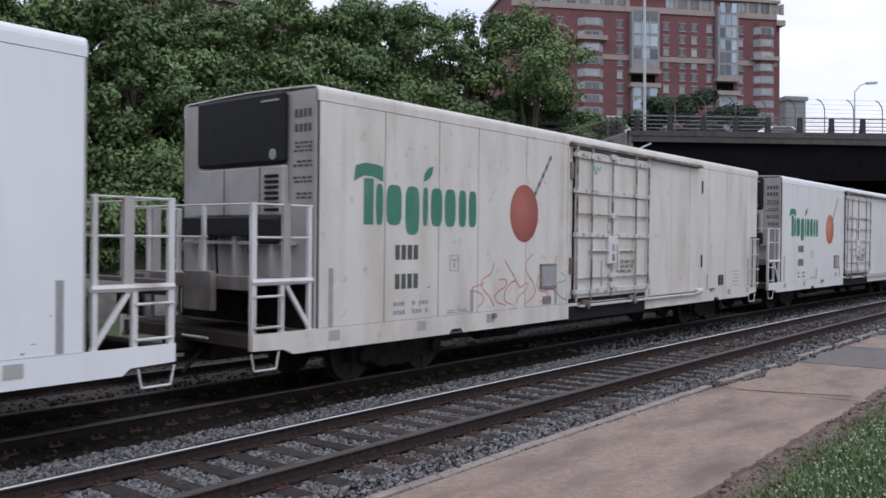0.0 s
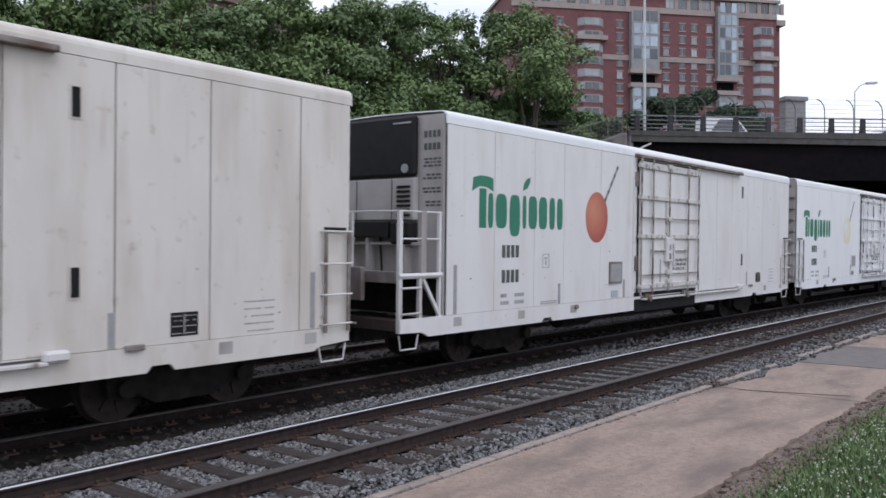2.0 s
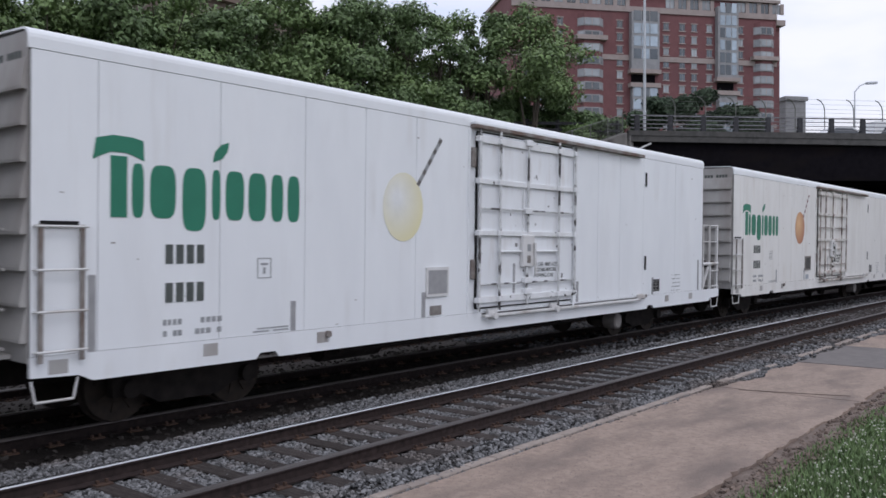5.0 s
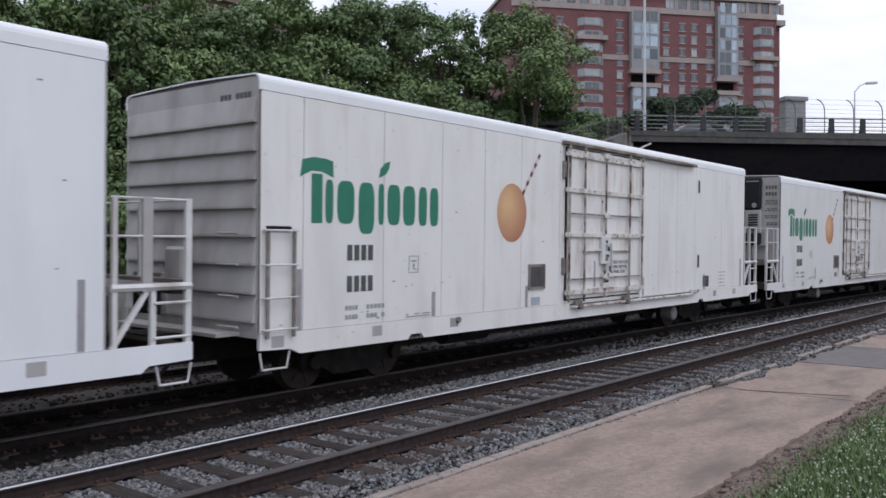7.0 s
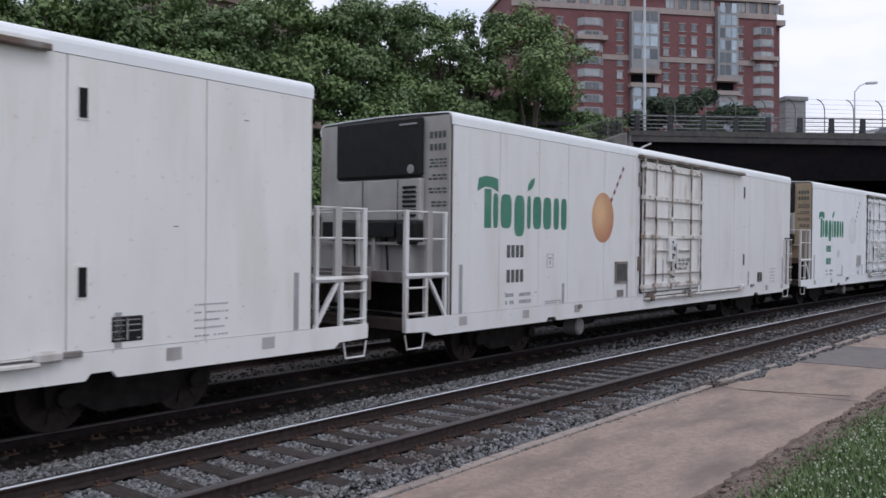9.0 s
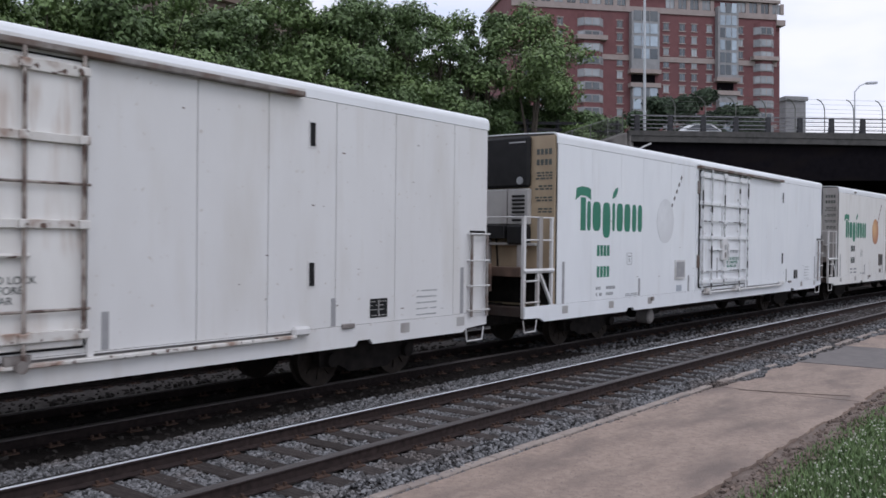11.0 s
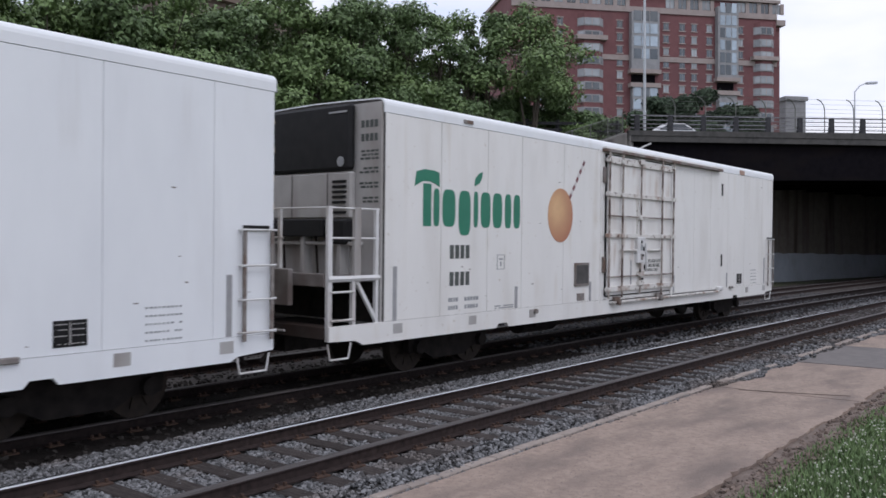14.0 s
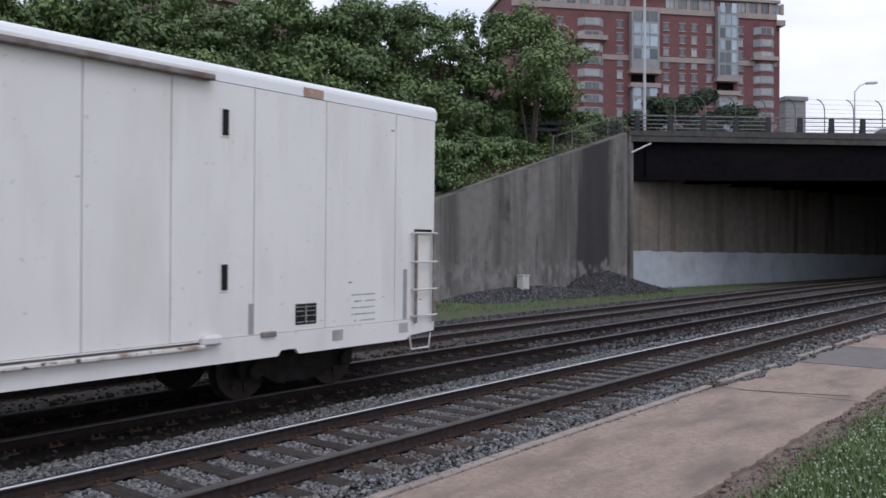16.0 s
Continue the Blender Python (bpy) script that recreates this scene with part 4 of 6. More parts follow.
rngb = random.Random(2)
for k in range(30):
    x = 8 + k * 1.05
    if x > 38.5:
        continue
    w = wall_line(x)
    y = w + rngb.uniform(1.2, 3.0)
    bush((x, y, bank_z(x, y)), rngb.uniform(2.6, 4.6) if x < 33 else 1.4, rngb.uniform(1.5, 2.4) if x < 33 else 1.2, 60 + k, M[rngb.choice(("leaf_dark", "leaf_dark", "leaf"))], 4500, 0.12)
for k, (x, y, h, sp) in enumerate(((33.0, 28.5, 4.4, 2.0), (35.4, 28.8, 4.2, 2.0), (37.2, 29.4, 4.4, 2.1), (39.0, 29.8, 3.4, 1.6), (40.8, 29.2, 2.0, 1.2), (29.5, 28.6, 4.0, 2.0), (26.5, 29.0, 4.0, 2.0), (45.4, 25.4, 1.3, 0.9), (41.2, 26.8, 0.8, 0.8))):
    bush((x, y, bank_z(x, y)), h, sp, 120 + k, M["leaf" if k % 2 else "leaf_dark"], 6000, 0.12)
for s, w, h, sp, sd in ((11.6, 41.8, 7.6, 2.6, 90), (16.6, 41.8, 10.6, 2.6, 88), (19.8, 41.9, 12.2, 3.2, 89), (23.4, 41.8, 12.8, 3.6, 91), (27.0, 42.2, 12.0, 3.0, 92), (8.0, 41.8, 7.0, 2.4, 95), (-2.5, 1.4, 2.2, 1.4, 93), (-0.9, 1.5, 1.7, 1.1, 94), (-4.6, 1.5, 2.4, 1.5, 96), (-6.6, 1.6, 3.2, 1.6, 97), (-8.6, 1.6, 3.4, 1.7, 98), (-10.6, 1.6, 3.2, 1.6, 99)):
    q = on_bridge(s, w, 8.4)
    bush(q, h, sp, sd, M["leaf_far" if w > 40 else "leaf_dark"], 11000, 0.27 if w > 40 else 0.15, "dark green shrub beside the bridge road")


def undergrowth(area, count, label, seed, material, size=0.11):
    rng = np.random.default_rng(seed)
    verts, faces = [], []
    for k in range(count):
        x, y = rng.uniform(area[0], area[1]), rng.uniform(area[2], area[3])
        if y < wall_line(x) + 0.7 or noise.noise((x * 0.5, y * 0.5, seed)) < -0.15:
            continue
        z = ground_height(x, y) + abs(rng.normal()) * 0.16
        s = size * rng.uniform(0.6, 1.5)
        m = Euler((rng.uniform(-0.9, 0.9), rng.uniform(-0.9, 0.9), rng.uniform(0, 6.28))).to_matrix()
        o = len(verts)
        for p in ((-s, 0, 0), (0, -0.4 * s, 0.1 * s), (s, 0, -0.1 * s), (0, 0.4 * s, 0.1 * s)):
            verts.append(tuple(m @ Vector(p) + Vector((x, y, z))))
        faces += [(o, o + 1, o + 3), (o + 1, o + 2, o + 3)]
    tagged(raw("undergrowth", verts, faces, M[material]), label, "undergrowth", kind="stuff")


M["dry"] = mat("dry_leaf", (0.16, 0.13, 0.07), (0.22, 0.17, 0.10), 0.8, scale=0.6, island=0.4)
undergrowth((33, 47, 23, 32), 15000, "low green weeds covering the bank", 3, "leaf")
undergrowth((36, 47, 23, 32), 6000, "dry brown grass and litter on the bank", 4, "dry")


def heap_height(x, y):
    d = (y - (wall_line(x) - 3.15)) / 3.2
    hgt = 1.25 * max(0, 1 - ((x - 44.6) / 3.4) ** 2) + 0.55 * max(0, 1 - ((x - 37.6) / 6.2) ** 2)
    if hgt < 0.05 or not 0.05 < d < 1.0:
        return None
    return -0.44 + hgt * d ** 0.8


stones("heap_stones", (31.5, 47.2, 18, 27), 11000, 0.09, "dark stones on the gravel heap", lambda x, y: heap_height(x, y + bend(x)), 6, "stone_mid")


# ---- the train: insulated boxcars ----
LEN, HALF = 18.42, 1.71
CLEAN = dict(a=(0.79, 0.81, 0.83), b=(0.735, 0.755, 0.78), dirt=(0.69, 0.70, 0.715))
CREAM = dict(a=(0.765, 0.755, 0.735), b=(0.715, 0.705, 0.685), dirt=(0.62, 0.60, 0.57))
DIRTY = dict(a=(0.665, 0.64, 0.60), b=(0.60, 0.575, 0.535), dirt=(0.48, 0.43, 0.375))
WORN = dict(a=(0.70, 0.70, 0.70), b=(0.655, 0.65, 0.645), dirt=(0.58, 0.56, 0.53))


def white(name, d, lo=0.5, hi=0.85, streak=None, speck=None):
    return mat(name, d["a"], d["b"], 0.42, scale=0.9, stretch=(1.6, 1, 0.6), dirt=d["dirt"], dirt_scale=(1.7, 1.4, 0.4), dirt_from=lo, dirt_to=hi, bump=0.010, bscale=0.9, streak=streak, speck=speck)


M["white_clean"] = white("clean_white_paint", CLEAN, 0.55, 0.9, ((0.66, 0.66, 0.66), (3.2, 0.25), 0.58, 0.85))
M["white_dirty"] = white("grimy_white_paint", DIRTY, 0.45, 0.8, ((0.43, 0.37, 0.31), (3.5, 0.22), 0.5, 0.85), ((0.43, 0.37, 0.31), 5, 0.64, 0.85))
M["white_worn"] = white("worn_white_paint", WORN, 0.5, 0.85, ((0.56, 0.53, 0.49), (3.5, 0.25), 0.52, 0.85), ((0.54, 0.51, 0.48), 10, 0.68, 0.76))
M["white_cream"] = white("cream_white_paint", CREAM, 0.5, 0.85, ((0.60, 0.55, 0.48), (3.5, 0.25), 0.52, 0.85), ((0.58, 0.54, 0.49), 10, 0.68, 0.76))
M["door_panel_rust"] = white("rust_run_door_paint", CREAM, 0.46, 0.78, ((0.40, 0.29, 0.22), (5, 0.6), 0.48, 0.76))
M["door_panel_clean"] = white("scuffed_door_paint", CLEAN, 0.5, 0.8, ((0.56, 0.53, 0.51), (5, 0.6), 0.52, 0.8), ((0.16, 0.15, 0.15), 5, 0.70, 0.72))
M["rust_patch"] = mat("rust_patch", (0.30, 0.17, 0.12), (0.45, 0.33, 0.27), 0.8, scale=9)
M["end_grey"] = mat("dusty_grey_paint", (0.43, 0.42, 0.41), (0.35, 0.34, 0.33), 0.6, scale=2, dirt=(0.22, 0.19, 0.17), dirt_scale=(1.2, 1.4, 0.4), dirt_from=0.48, dirt_to=0.8)
M["end_dirty"] = mat("grimy_platform_paint", (0.075, 0.062, 0.058), (0.045, 0.036, 0.033), 0.8, scale=4, dirt=(0.05, 0.033, 0.027), dirt_scale=(1.5, 1.5, 0.8), dirt_from=0.45, dirt_to=0.7, spec=0.12)
M["platform_grey"] = mat("dusty_platform_paint", (0.22, 0.205, 0.197), (0.14, 0.126, 0.12), 0.75, scale=4, dirt=(0.12, 0.09, 0.08), dirt_scale=(1.5, 1.5, 0.8), dirt_from=0.48, dirt_to=0.75)
M["platform_rust"] = mat("rusted_platform_paint", (0.16, 0.10, 0.07), (0.09, 0.055, 0.042), 0.85, scale=4, dirt=(0.05, 0.032, 0.026), dirt_scale=(1.5, 1.5, 0.8), dirt_from=0.48, dirt_to=0.75)
M["end_tan"] = mat("tan_stained_paint", (0.42, 0.33, 0.22), (0.36, 0.28, 0.19), 0.7, scale=3, dirt=(0.24, 0.18, 0.12), dirt_scale=(1.2, 1.4, 0.4), dirt_from=0.48, dirt_to=0.8)
M["door_rust"] = mat("door_frame_paint", (0.66, 0.645, 0.62), (0.57, 0.545, 0.51), 0.55, scale=5, dirt=(0.30, 0.21, 0.165), dirt_scale=(3.5, 3.5, 3.5), dirt_from=0.52, dirt_to=0.7, speck=((0.10, 0.06, 0.045), 9, 0.625, 0.68))
M["rod_rust"] = mat("rusted_lock_rod", (0.42, 0.385, 0.35), (0.22, 0.175, 0.15), 0.65, scale=7, dirt=(0.075, 0.045, 0.035), dirt_scale=(5, 5, 4), dirt_from=0.47, dirt_to=0.6)
M["door_worn"] = mat("weathered_door_paint", (0.60, 0.59, 0.575), (0.50, 0.485, 0.465), 0.55, scale=5, dirt=(0.20, 0.15, 0.125), dirt_scale=(7, 7, 5), dirt_from=0.56, dirt_to=0.68)
M["rod_worn"] = mat("weathered_lock_rod", (0.40, 0.375, 0.35), (0.26, 0.225, 0.20), 0.65, scale=7, dirt=(0.12, 0.085, 0.07), dirt_scale=(5, 5, 4), dirt_from=0.48, dirt_to=0.62)
M["door_clean"] = mat("chipped_white_paint", (0.76, 0.775, 0.79), (0.66, 0.665, 0.67), 0.5, scale=3, dirt=(0.04, 0.038, 0.037), dirt_scale=(6, 6, 4.5), dirt_from=0.645, dirt_to=0.665)
M["rod_clean"] = mat("chipped_lock_rod", (0.66, 0.67, 0.68), (0.45, 0.45, 0.45), 0.5, scale=6, dirt=(0.05, 0.046, 0.044), dirt_scale=(5, 5, 3.5), dirt_from=0.52, dirt_to=0.57)
M["hardware"] = mat("weathered_hardware", (0.25, 0.23, 0.215), (0.15, 0.13, 0.12), 0.6, scale=8, dirt=(0.12, 0.075, 0.055), dirt_scale=(2, 2, 2), dirt_from=0.45, dirt_to=0.65)
M["rail_white"] = mat("white_railing_paint", (0.66, 0.66, 0.66), (0.58, 0.57, 0.56), 0.5, scale=4, dirt=(0.36, 0.32, 0.29), dirt_scale=(2, 2, 1), dirt_from=0.52, dirt_to=0.75)
M["under"] = mat("underframe_black", (0.014, 0.012, 0.012), (0.028, 0.024, 0.022), 0.85, scale=6, bump=0.004, spec=0.12)
M["wheel"] = mat("wheel_steel", (0.045, 0.036, 0.03), (0.03, 0.025, 0.023), 0.7, 0.3, scale=10, spec=0.12)
M["unit_black"] = mat("cooling_unit_black", (0.01, 0.01, 0.011), (0.016, 0.016, 0.017), 0.65, scale=5, spec=0.25)
M["seam"] = mat("dark_joint", (0.085, 0.08, 0.078), (0.05, 0.047, 0.045), 0.8, scale=5)
M["grey_tape"] = mat("grey_strip", (0.27, 0.27, 0.28), (0.33, 0.33, 0.335), 0.6, scale=7)
M["green"] = mat("green_paint", (0.012, 0.16, 0.095), (0.016, 0.185, 0.11), 0.5, scale=3)
M["green_worn"] = mat("faded_green_paint", (0.03, 0.17, 0.11), (0.06, 0.21, 0.145), 0.6, scale=2, dirt=(0.2, 0.3, 0.25), dirt_scale=(2, 2, 1), dirt_from=0.55, dirt_to=0.9)
M["mark"] = mat("dark_stencil", (0.055, 0.065, 0.06), (0.08, 0.09, 0.085), 0.6, scale=5)
M["mark_grey"] = mat("grey_stencil", (0.24, 0.25, 0.26), (0.33, 0.34, 0.35), 0.6, scale=9)
M["black_slot"] = mat("black_recess", (0.012, 0.012, 0.013), (0.02, 0.02, 0.02), 0.7, scale=4, spec=0.12)
M["graffiti_red"] = mat("faded_red_paint", (0.48, 0.17, 0.14), (0.57, 0.33, 0.28), 0.6, scale=3)
M["graffiti_green"] = mat("faded_green_paint", (0.12, 0.36, 0.24), (0.3, 0.45, 0.36), 0.6, scale=3)
FRUIT = {"red": ((0.42, 0.13, 0.09), (0.24, 0.05, 0.042)), "vermilion": ((0.58, 0.22, 0.13), (0.34, 0.06, 0.045)), "yellow": ((0.77, 0.78, 0.77), (0.71, 0.66, 0.40)),
         "orange": ((0.69, 0.43, 0.22), (0.38, 0.15, 0.085)), "pale": ((0.75, 0.765, 0.785), (0.62, 0.63, 0.645))}


def fruit_paint(kind, u):
    """Printed fruit: pale heart up and to one side, deep rim."""
    inner, rim = FRUIT[kind]
    m = mat("fruit_" + kind, inner, tuple(0.9 * v for v in inner), 0.5, scale=5)
    n, l = m.node_tree.nodes, m.node_tree.links
    bs = n["Principled BSDF"]
    src = bs.inputs["Base Color"].links[0].from_socket
    co, mp2, gr, x = n.new("ShaderNodeTexCoord"), n.new("ShaderNodeMapping"), n.new("ShaderNodeTexGradient"), n.new("ShaderNodeMix")
    gr.gradient_type, x.data_type = "SPHERICAL", "RGBA"
    mp2.inputs["Location"].default_value = (-(u - LEN / 2 - 0.16) / 0.80, 0, -3.06 / 0.86)
    mp2.inputs["Scale"].default_value = (1 / 0.80, 0, 1 / 0.86)
    r = n.new("ShaderNodeMapRange")
    r.inputs["From Min"].default_value, r.inputs["From Max"].default_value = 0.12, 0.9
    l.new(co.outputs["Object"], mp2.inputs["Vector"])
    l.new(mp2.outputs["Vector"], gr.inputs["Vector"])
    l.new(gr.outputs["Fac"], r.inputs["Value"])
    l.new(r.outputs["Result"], x.inputs["Factor"])
    x.inputs[6].default_value = (*rim, 1)
    l.new(src, x.inputs[7])
    l.new(x.outputs[2], bs.inputs["Base Color"])
    return m


M["straw_red"] = mat("straw_stripe_red", (0.2, 0.05, 0.055), (0.13, 0.05, 0.06), 0.5)
M["straw_white"] = mat("straw_stripe_white", (0.62, 0.6, 0.6), (0.5, 0.46, 0.46), 0.5)
M["straw_dark"] = mat("straw_stripe_dark", (0.09, 0.09, 0.09), (0.14, 0.12, 0.11), 0.5)


def X(u):
    return u - LEN / 2


def plate(bm, u0, u1, z0, z1, y=-HALF, t=0.006):
    """A flat piece standing t proud of the near side."""
    return box(bm, X(u0), X(u1), y - t, y + 0.004, z0, z1)


def disc(bm, u, z, ru, rz, y, t=0.006, seg=40):
    return prism(bm, [(X(u) + ru * math.cos(k * 2 * math.pi / seg), y, z + rz * math.sin(k * 2 * math.pi / seg)) for k in range(seg)], (0, -t, 0))


def ring_block(bm, u0, u1, z0, z1, y, hole=True, lean=0.0):
    """A rounded upright block with a slot through it."""
    w, h = (u1 - u0) / 2, (z1 - z0) / 2
    cu, cz = (u0 + u1) / 2, (z0 + z1) / 2
    n = 28
    sup = lambda k, a, b, e: (math.copysign(abs(math.cos(k * 2 * math.pi / n)) ** e, math.cos(k * 2 * math.pi / n)) * a, math.copysign(abs(math.sin(k * 2 * math.pi / n)) ** e, math.sin(k * 2 * math.pi / n)) * b)
    outer = [sup(k, w, h, 0.55) for k in range(n)]
    if not hole:
        return prism(bm, [(X(cu + a), y, cz + b) for a, b in outer], (0, -0.006, 0))
    inner = [sup(k, w * 0.26, h * 0.62, 0.6) for k in range(n)]
    vo = [[bm.verts.new((X(cu + a), y - d, cz + b)) for a, b in outer] for d in (0, 0.006)]
    vi = [[bm.verts.new((X(cu + a), y - d, cz + b)) for a, b in inner] for d in (0, 0.006)]
    for k in range(n):
        j = (k + 1) % n
        bm.faces.new((vo[1][k], vo[1][j], vi[1][j], vi[1][k]))
        bm.faces.new((vo[0][k], vo[0][j], vo[1][j], vo[1][k]))
        bm.faces.new((vi[0][j], vi[0][k], vi[1][k], vi[1][j]))
    return bm


def words(name, lines, height, u, z, y, material, parent, label):
    """Stencilled words on the near side, first line's top at z."""
    c = bpy.data.curves.new(name, "FONT")
    c.body, c.size, c.extrude, c.space_line = "\n".join(lines), height * 1.35, 0.002, 0.95
    tmp = bpy.data.objects.new(name, c)
    me = bpy.data.meshes.new_from_object(tmp)
    bpy.data.objects.remove(tmp)
    me.transform(Matrix.Translation((X(u), y, z)) @ Matrix.Rotation(math.pi / 2, 4, "X"))
    me.materials.append(material)
    ob = new(name, me)
    ob.parent = parent
    ob["label"] = label
    return ob


def bars(bm, u0, u1, z0, z1, n, y, rng, gap=0.3):
    """Unreadable writing: a row of short bars."""
    w = (u1 - u0) / n
    for k in range(n):
        if rng.random() < 0.9:
            plate(bm, u0 + k * w, u0 + (k + 1 - gap * rng.uniform(0.6, 1.2)) * w, z0, z1, y, 0.004)
    return bm


def emblem(car, y, material):
    """The green emblem as plain rounded blocks in its size and colour."""
    bm = bmesh.new()
    cap = [(0.70, 3.28), (0.74, 3.53), (0.95, 3.58), (1.2, 3.57), (1.34, 3.54), (1.35, 3.30), (1.22, 3.35), (1.12, 3.38), (0.92, 3.38), (0.80, 3.33)]
    prism(bm, [(X(u), y, z) for u, z in cap], (0, -0.006, 0))
    e = part("emblem", fixed(bm), material, car, "green emblem of plain painted blocks")
    part("emblem_block", fixed(plate(bmesh.new(), 0.92, 1.13, 2.62, 3.34, y)), material, e)
    for a, b, lo, hi in ((1.18, 1.36, 2.62, 3.27), (1.42, 1.80, 2.62, 3.27), (1.87, 2.24, 2.47, 3.27), (2.31, 2.46, 2.62, 3.27), (2.52, 2.84, 2.62, 3.27),
                               (2.89, 3.21, 2.62, 3.27), (3.28, 3.51, 2.62, 3.27), (3.57, 3.81, 2.62, 3.27)):
        part("emblem_block", fixed(ring_block(bmesh.new(), a + 0.012, b - 0.012, lo, hi, y, False)), material, e)
    leafpts = [(2.33, 3.36), (2.36, 3.50), (2.46, 3.60), (2.58, 3.64), (2.56, 3.52), (2.48, 3.42)]
    part("leaf_mark", fixed(prism(bmesh.new(), [(X(u), y, z) for u, z in leafpts], (0, -0.006, 0))), material, e)


def fruit(car, u, y, kind):
    f = part("fruit_mark", fixed(disc(bmesh.new(), u, 2.92, 0.485, 0.56, y, 0.006, 48)), fruit_paint(kind, u), car, "painted round fruit" if kind != "pale" else "faded pale disc")
    dark = M["straw_red"] if kind == "orange" else M["straw_dark"]
    n = 9
    for k in range(n):
        if kind == "pale" and k % 2:
            continue
        t0, t1 = k / n, (k + 0.92) / n
        bm = bmesh.new()
        a, b = (u + 0.35, 3.29), (u + 0.96, 4.12)
        p = [(a[0] + (b[0] - a[0]) * t, a[1] + (b[1] - a[1]) * t) for t in (t0, t1)]
        prism(bm, [(X(p[0][0] - 0.03), y, p[0][1] + 0.02), (X(p[0][0] + 0.03), y, p[0][1] - 0.02), (X(p[1][0] + 0.03), y, p[1][1] - 0.02), (X(p[1][0] - 0.03), y, p[1][1] + 0.02)], (0, -0.007, 0))
        part("straw_stripe", fixed(bm), dark if k % 2 == 0 else M["straw_white"] if kind == "orange" else M["mark_grey"], f)


def grab_ladder(car, u0, u1, wm, rungs=(1.12, 1.56, 2.02, 2.50), y=-HALF):
    ld = part("ladder", fixed(bar(bar(bmesh.new(), (X(u0), y - 0.07, 1.0), (X(u0), y - 0.07, 2.52), 0.03, 0.05, (1, 0, 0)), (X(u1), y - 0.07, 1.0), (X(u1), y - 0.07, 2.52), 0.03, 0.05, (1, 0, 0))), M["hardware"], car, "steel side ladder")
    plate_bm = plate(bmesh.new(), u0 + 0.02, u1 - 0.02, 2.50, 2.56, y, 0.03)
    part("ladder_recess", plate_bm, M["black_slot"], ld)
    for z in rungs:
        bm = rod(bmesh.new(), (X(u0 - 0.04), y - 0.085, z), (X(u1 + 0.06), y - 0.085, z), 0.016, 6)
        for u in (u0 - 0.04, u1 + 0.06):
            rod(bm, (X(u), y - 0.085, z), (X(u), y, z), 0.016, 6)
        part("rung", bm, M["rail_white"], ld)
    return ld


def stirrup(car, u0, u1, y=-HALF + 0.02):
    bm = bmesh.new()
    for u in (u0, u1):
        rod(bm, (X(u), y, 0.80), (X(u + (0.05 if u == u0 else -0.05)), y, 0.56), 0.014, 6)
    rod(bm, (X(u0 + 0.05), y, 0.56), (X(u1 - 0.05), y, 0.56), 0.016, 6)
    part("step", bm, M["rail_white"], car, "stirrup step")


def platform(car, sg, wm, deckm):
    """Railed platform at an end; sg -1 at the low end, +1 at the high end of u."""
    e0 = 0.0 if sg < 0 else LEN
    U = lambda d: e0 + sg * d
    pf = part("platform", box(bmesh.new(), min(X(U(0)), X(U(1.2))), max(X(U(0)), X(U(1.2))), -1.6, 1.6, 1.72, 1.80), deckm, car, "grating platform with railings")
    part("platform_edge", box(bmesh.new(), min(X(U(1.12)), X(U(1.22))), max(X(U(1.12)), X(U(1.22))), -1.62, 1.62, 1.66, 1.86, 0.01), deckm, pf)
    for side in (-1, 1):
        yy = side * 1.66
        for d, z0, z1, w in ((1.16, 0.84, 2.88, 0.085), (0.15, 1.05, 2.88, 0.06), (0.66, 1.0, 1.80, 0.07), (0.58, 1.72, 2.88, 0.13)):
            part("rail_post", fixed(bar(bmesh.new(), (X(U(d)), yy, z0), (X(U(d)), yy, z1), w, 0.06, (0, 1, 0))), M["end_grey"] if w > 0.1 else M["rail_white"], pf)
        for z, d0, d1 in ((2.86, 0.10, 1.2), (2.40, 0.10, 1.2), (1.78, 0.1, 1.2)):
            part("handrail", rod(bmesh.new(), (X(U(d0)), yy - 0.01, z), (X(U(d1)), yy - 0.01, z), 0.018 if z > 2 else 0.05, 6), M["rail_white"], pf)
        for z in (1.58, 1.15):
            part("rung", rod(bmesh.new(), (X(U(0.66)), yy - 0.05 * (side < 0) + 0.05 * (side > 0), z), (X(U(1.16)), yy - 0.05 * (side < 0) + 0.05 * (side > 0), z), 0.02, 6), M["rail_white"], pf)
        part("brace", fixed(bar(bmesh.new(), (X(U(0.58)), yy, 1.72), (X(U(0.12)), yy, 1.06), 0.06, 0.05, (0, 1, 0))), M["rail_white"], pf)
    # end handrail across
    for z in (2.86, 2.40):
        part("handrail", rod(bmesh.new(), (X(U(1.18)), -0.62 if z < 2.5 else -1.62, z), (X(U(1.18)), 1.62, z), 0.016, 6), M["rail_white"], pf)
    for y in (-0.55, 0.9):
        part("rail_post", fixed(bar(bmesh.new(), (X(U(1.18)), y, 1.6), (X(U(1.18)), y, 2.86), 0.06, 0.05, (1, 0, 0))), M["rail_white"], pf)
    part("battery_box", box(bmesh.new(), min(X(U(1.24)), X(U(1.34))), max(X(U(1.24)), X(U(1.34))), -0.95, -0.27, 1.35, 1.92, 0.015), deckm, pf)
    part("end_sill", box(bmesh.new(), min(X(U(0.9)), X(U(1.18))), max(X(U(0.9)), X(U(1.18))), -1.62, 1.62, 0.86, 1.05, 0.01), M["end_dirty"], pf)
    part("footboard", rod(bmesh.new(), (X(U(1.25)), -0.75, 0.95), (X(U(1.25)), -0.1, 0.95), 0.02, 6), M["rail_white"], pf)


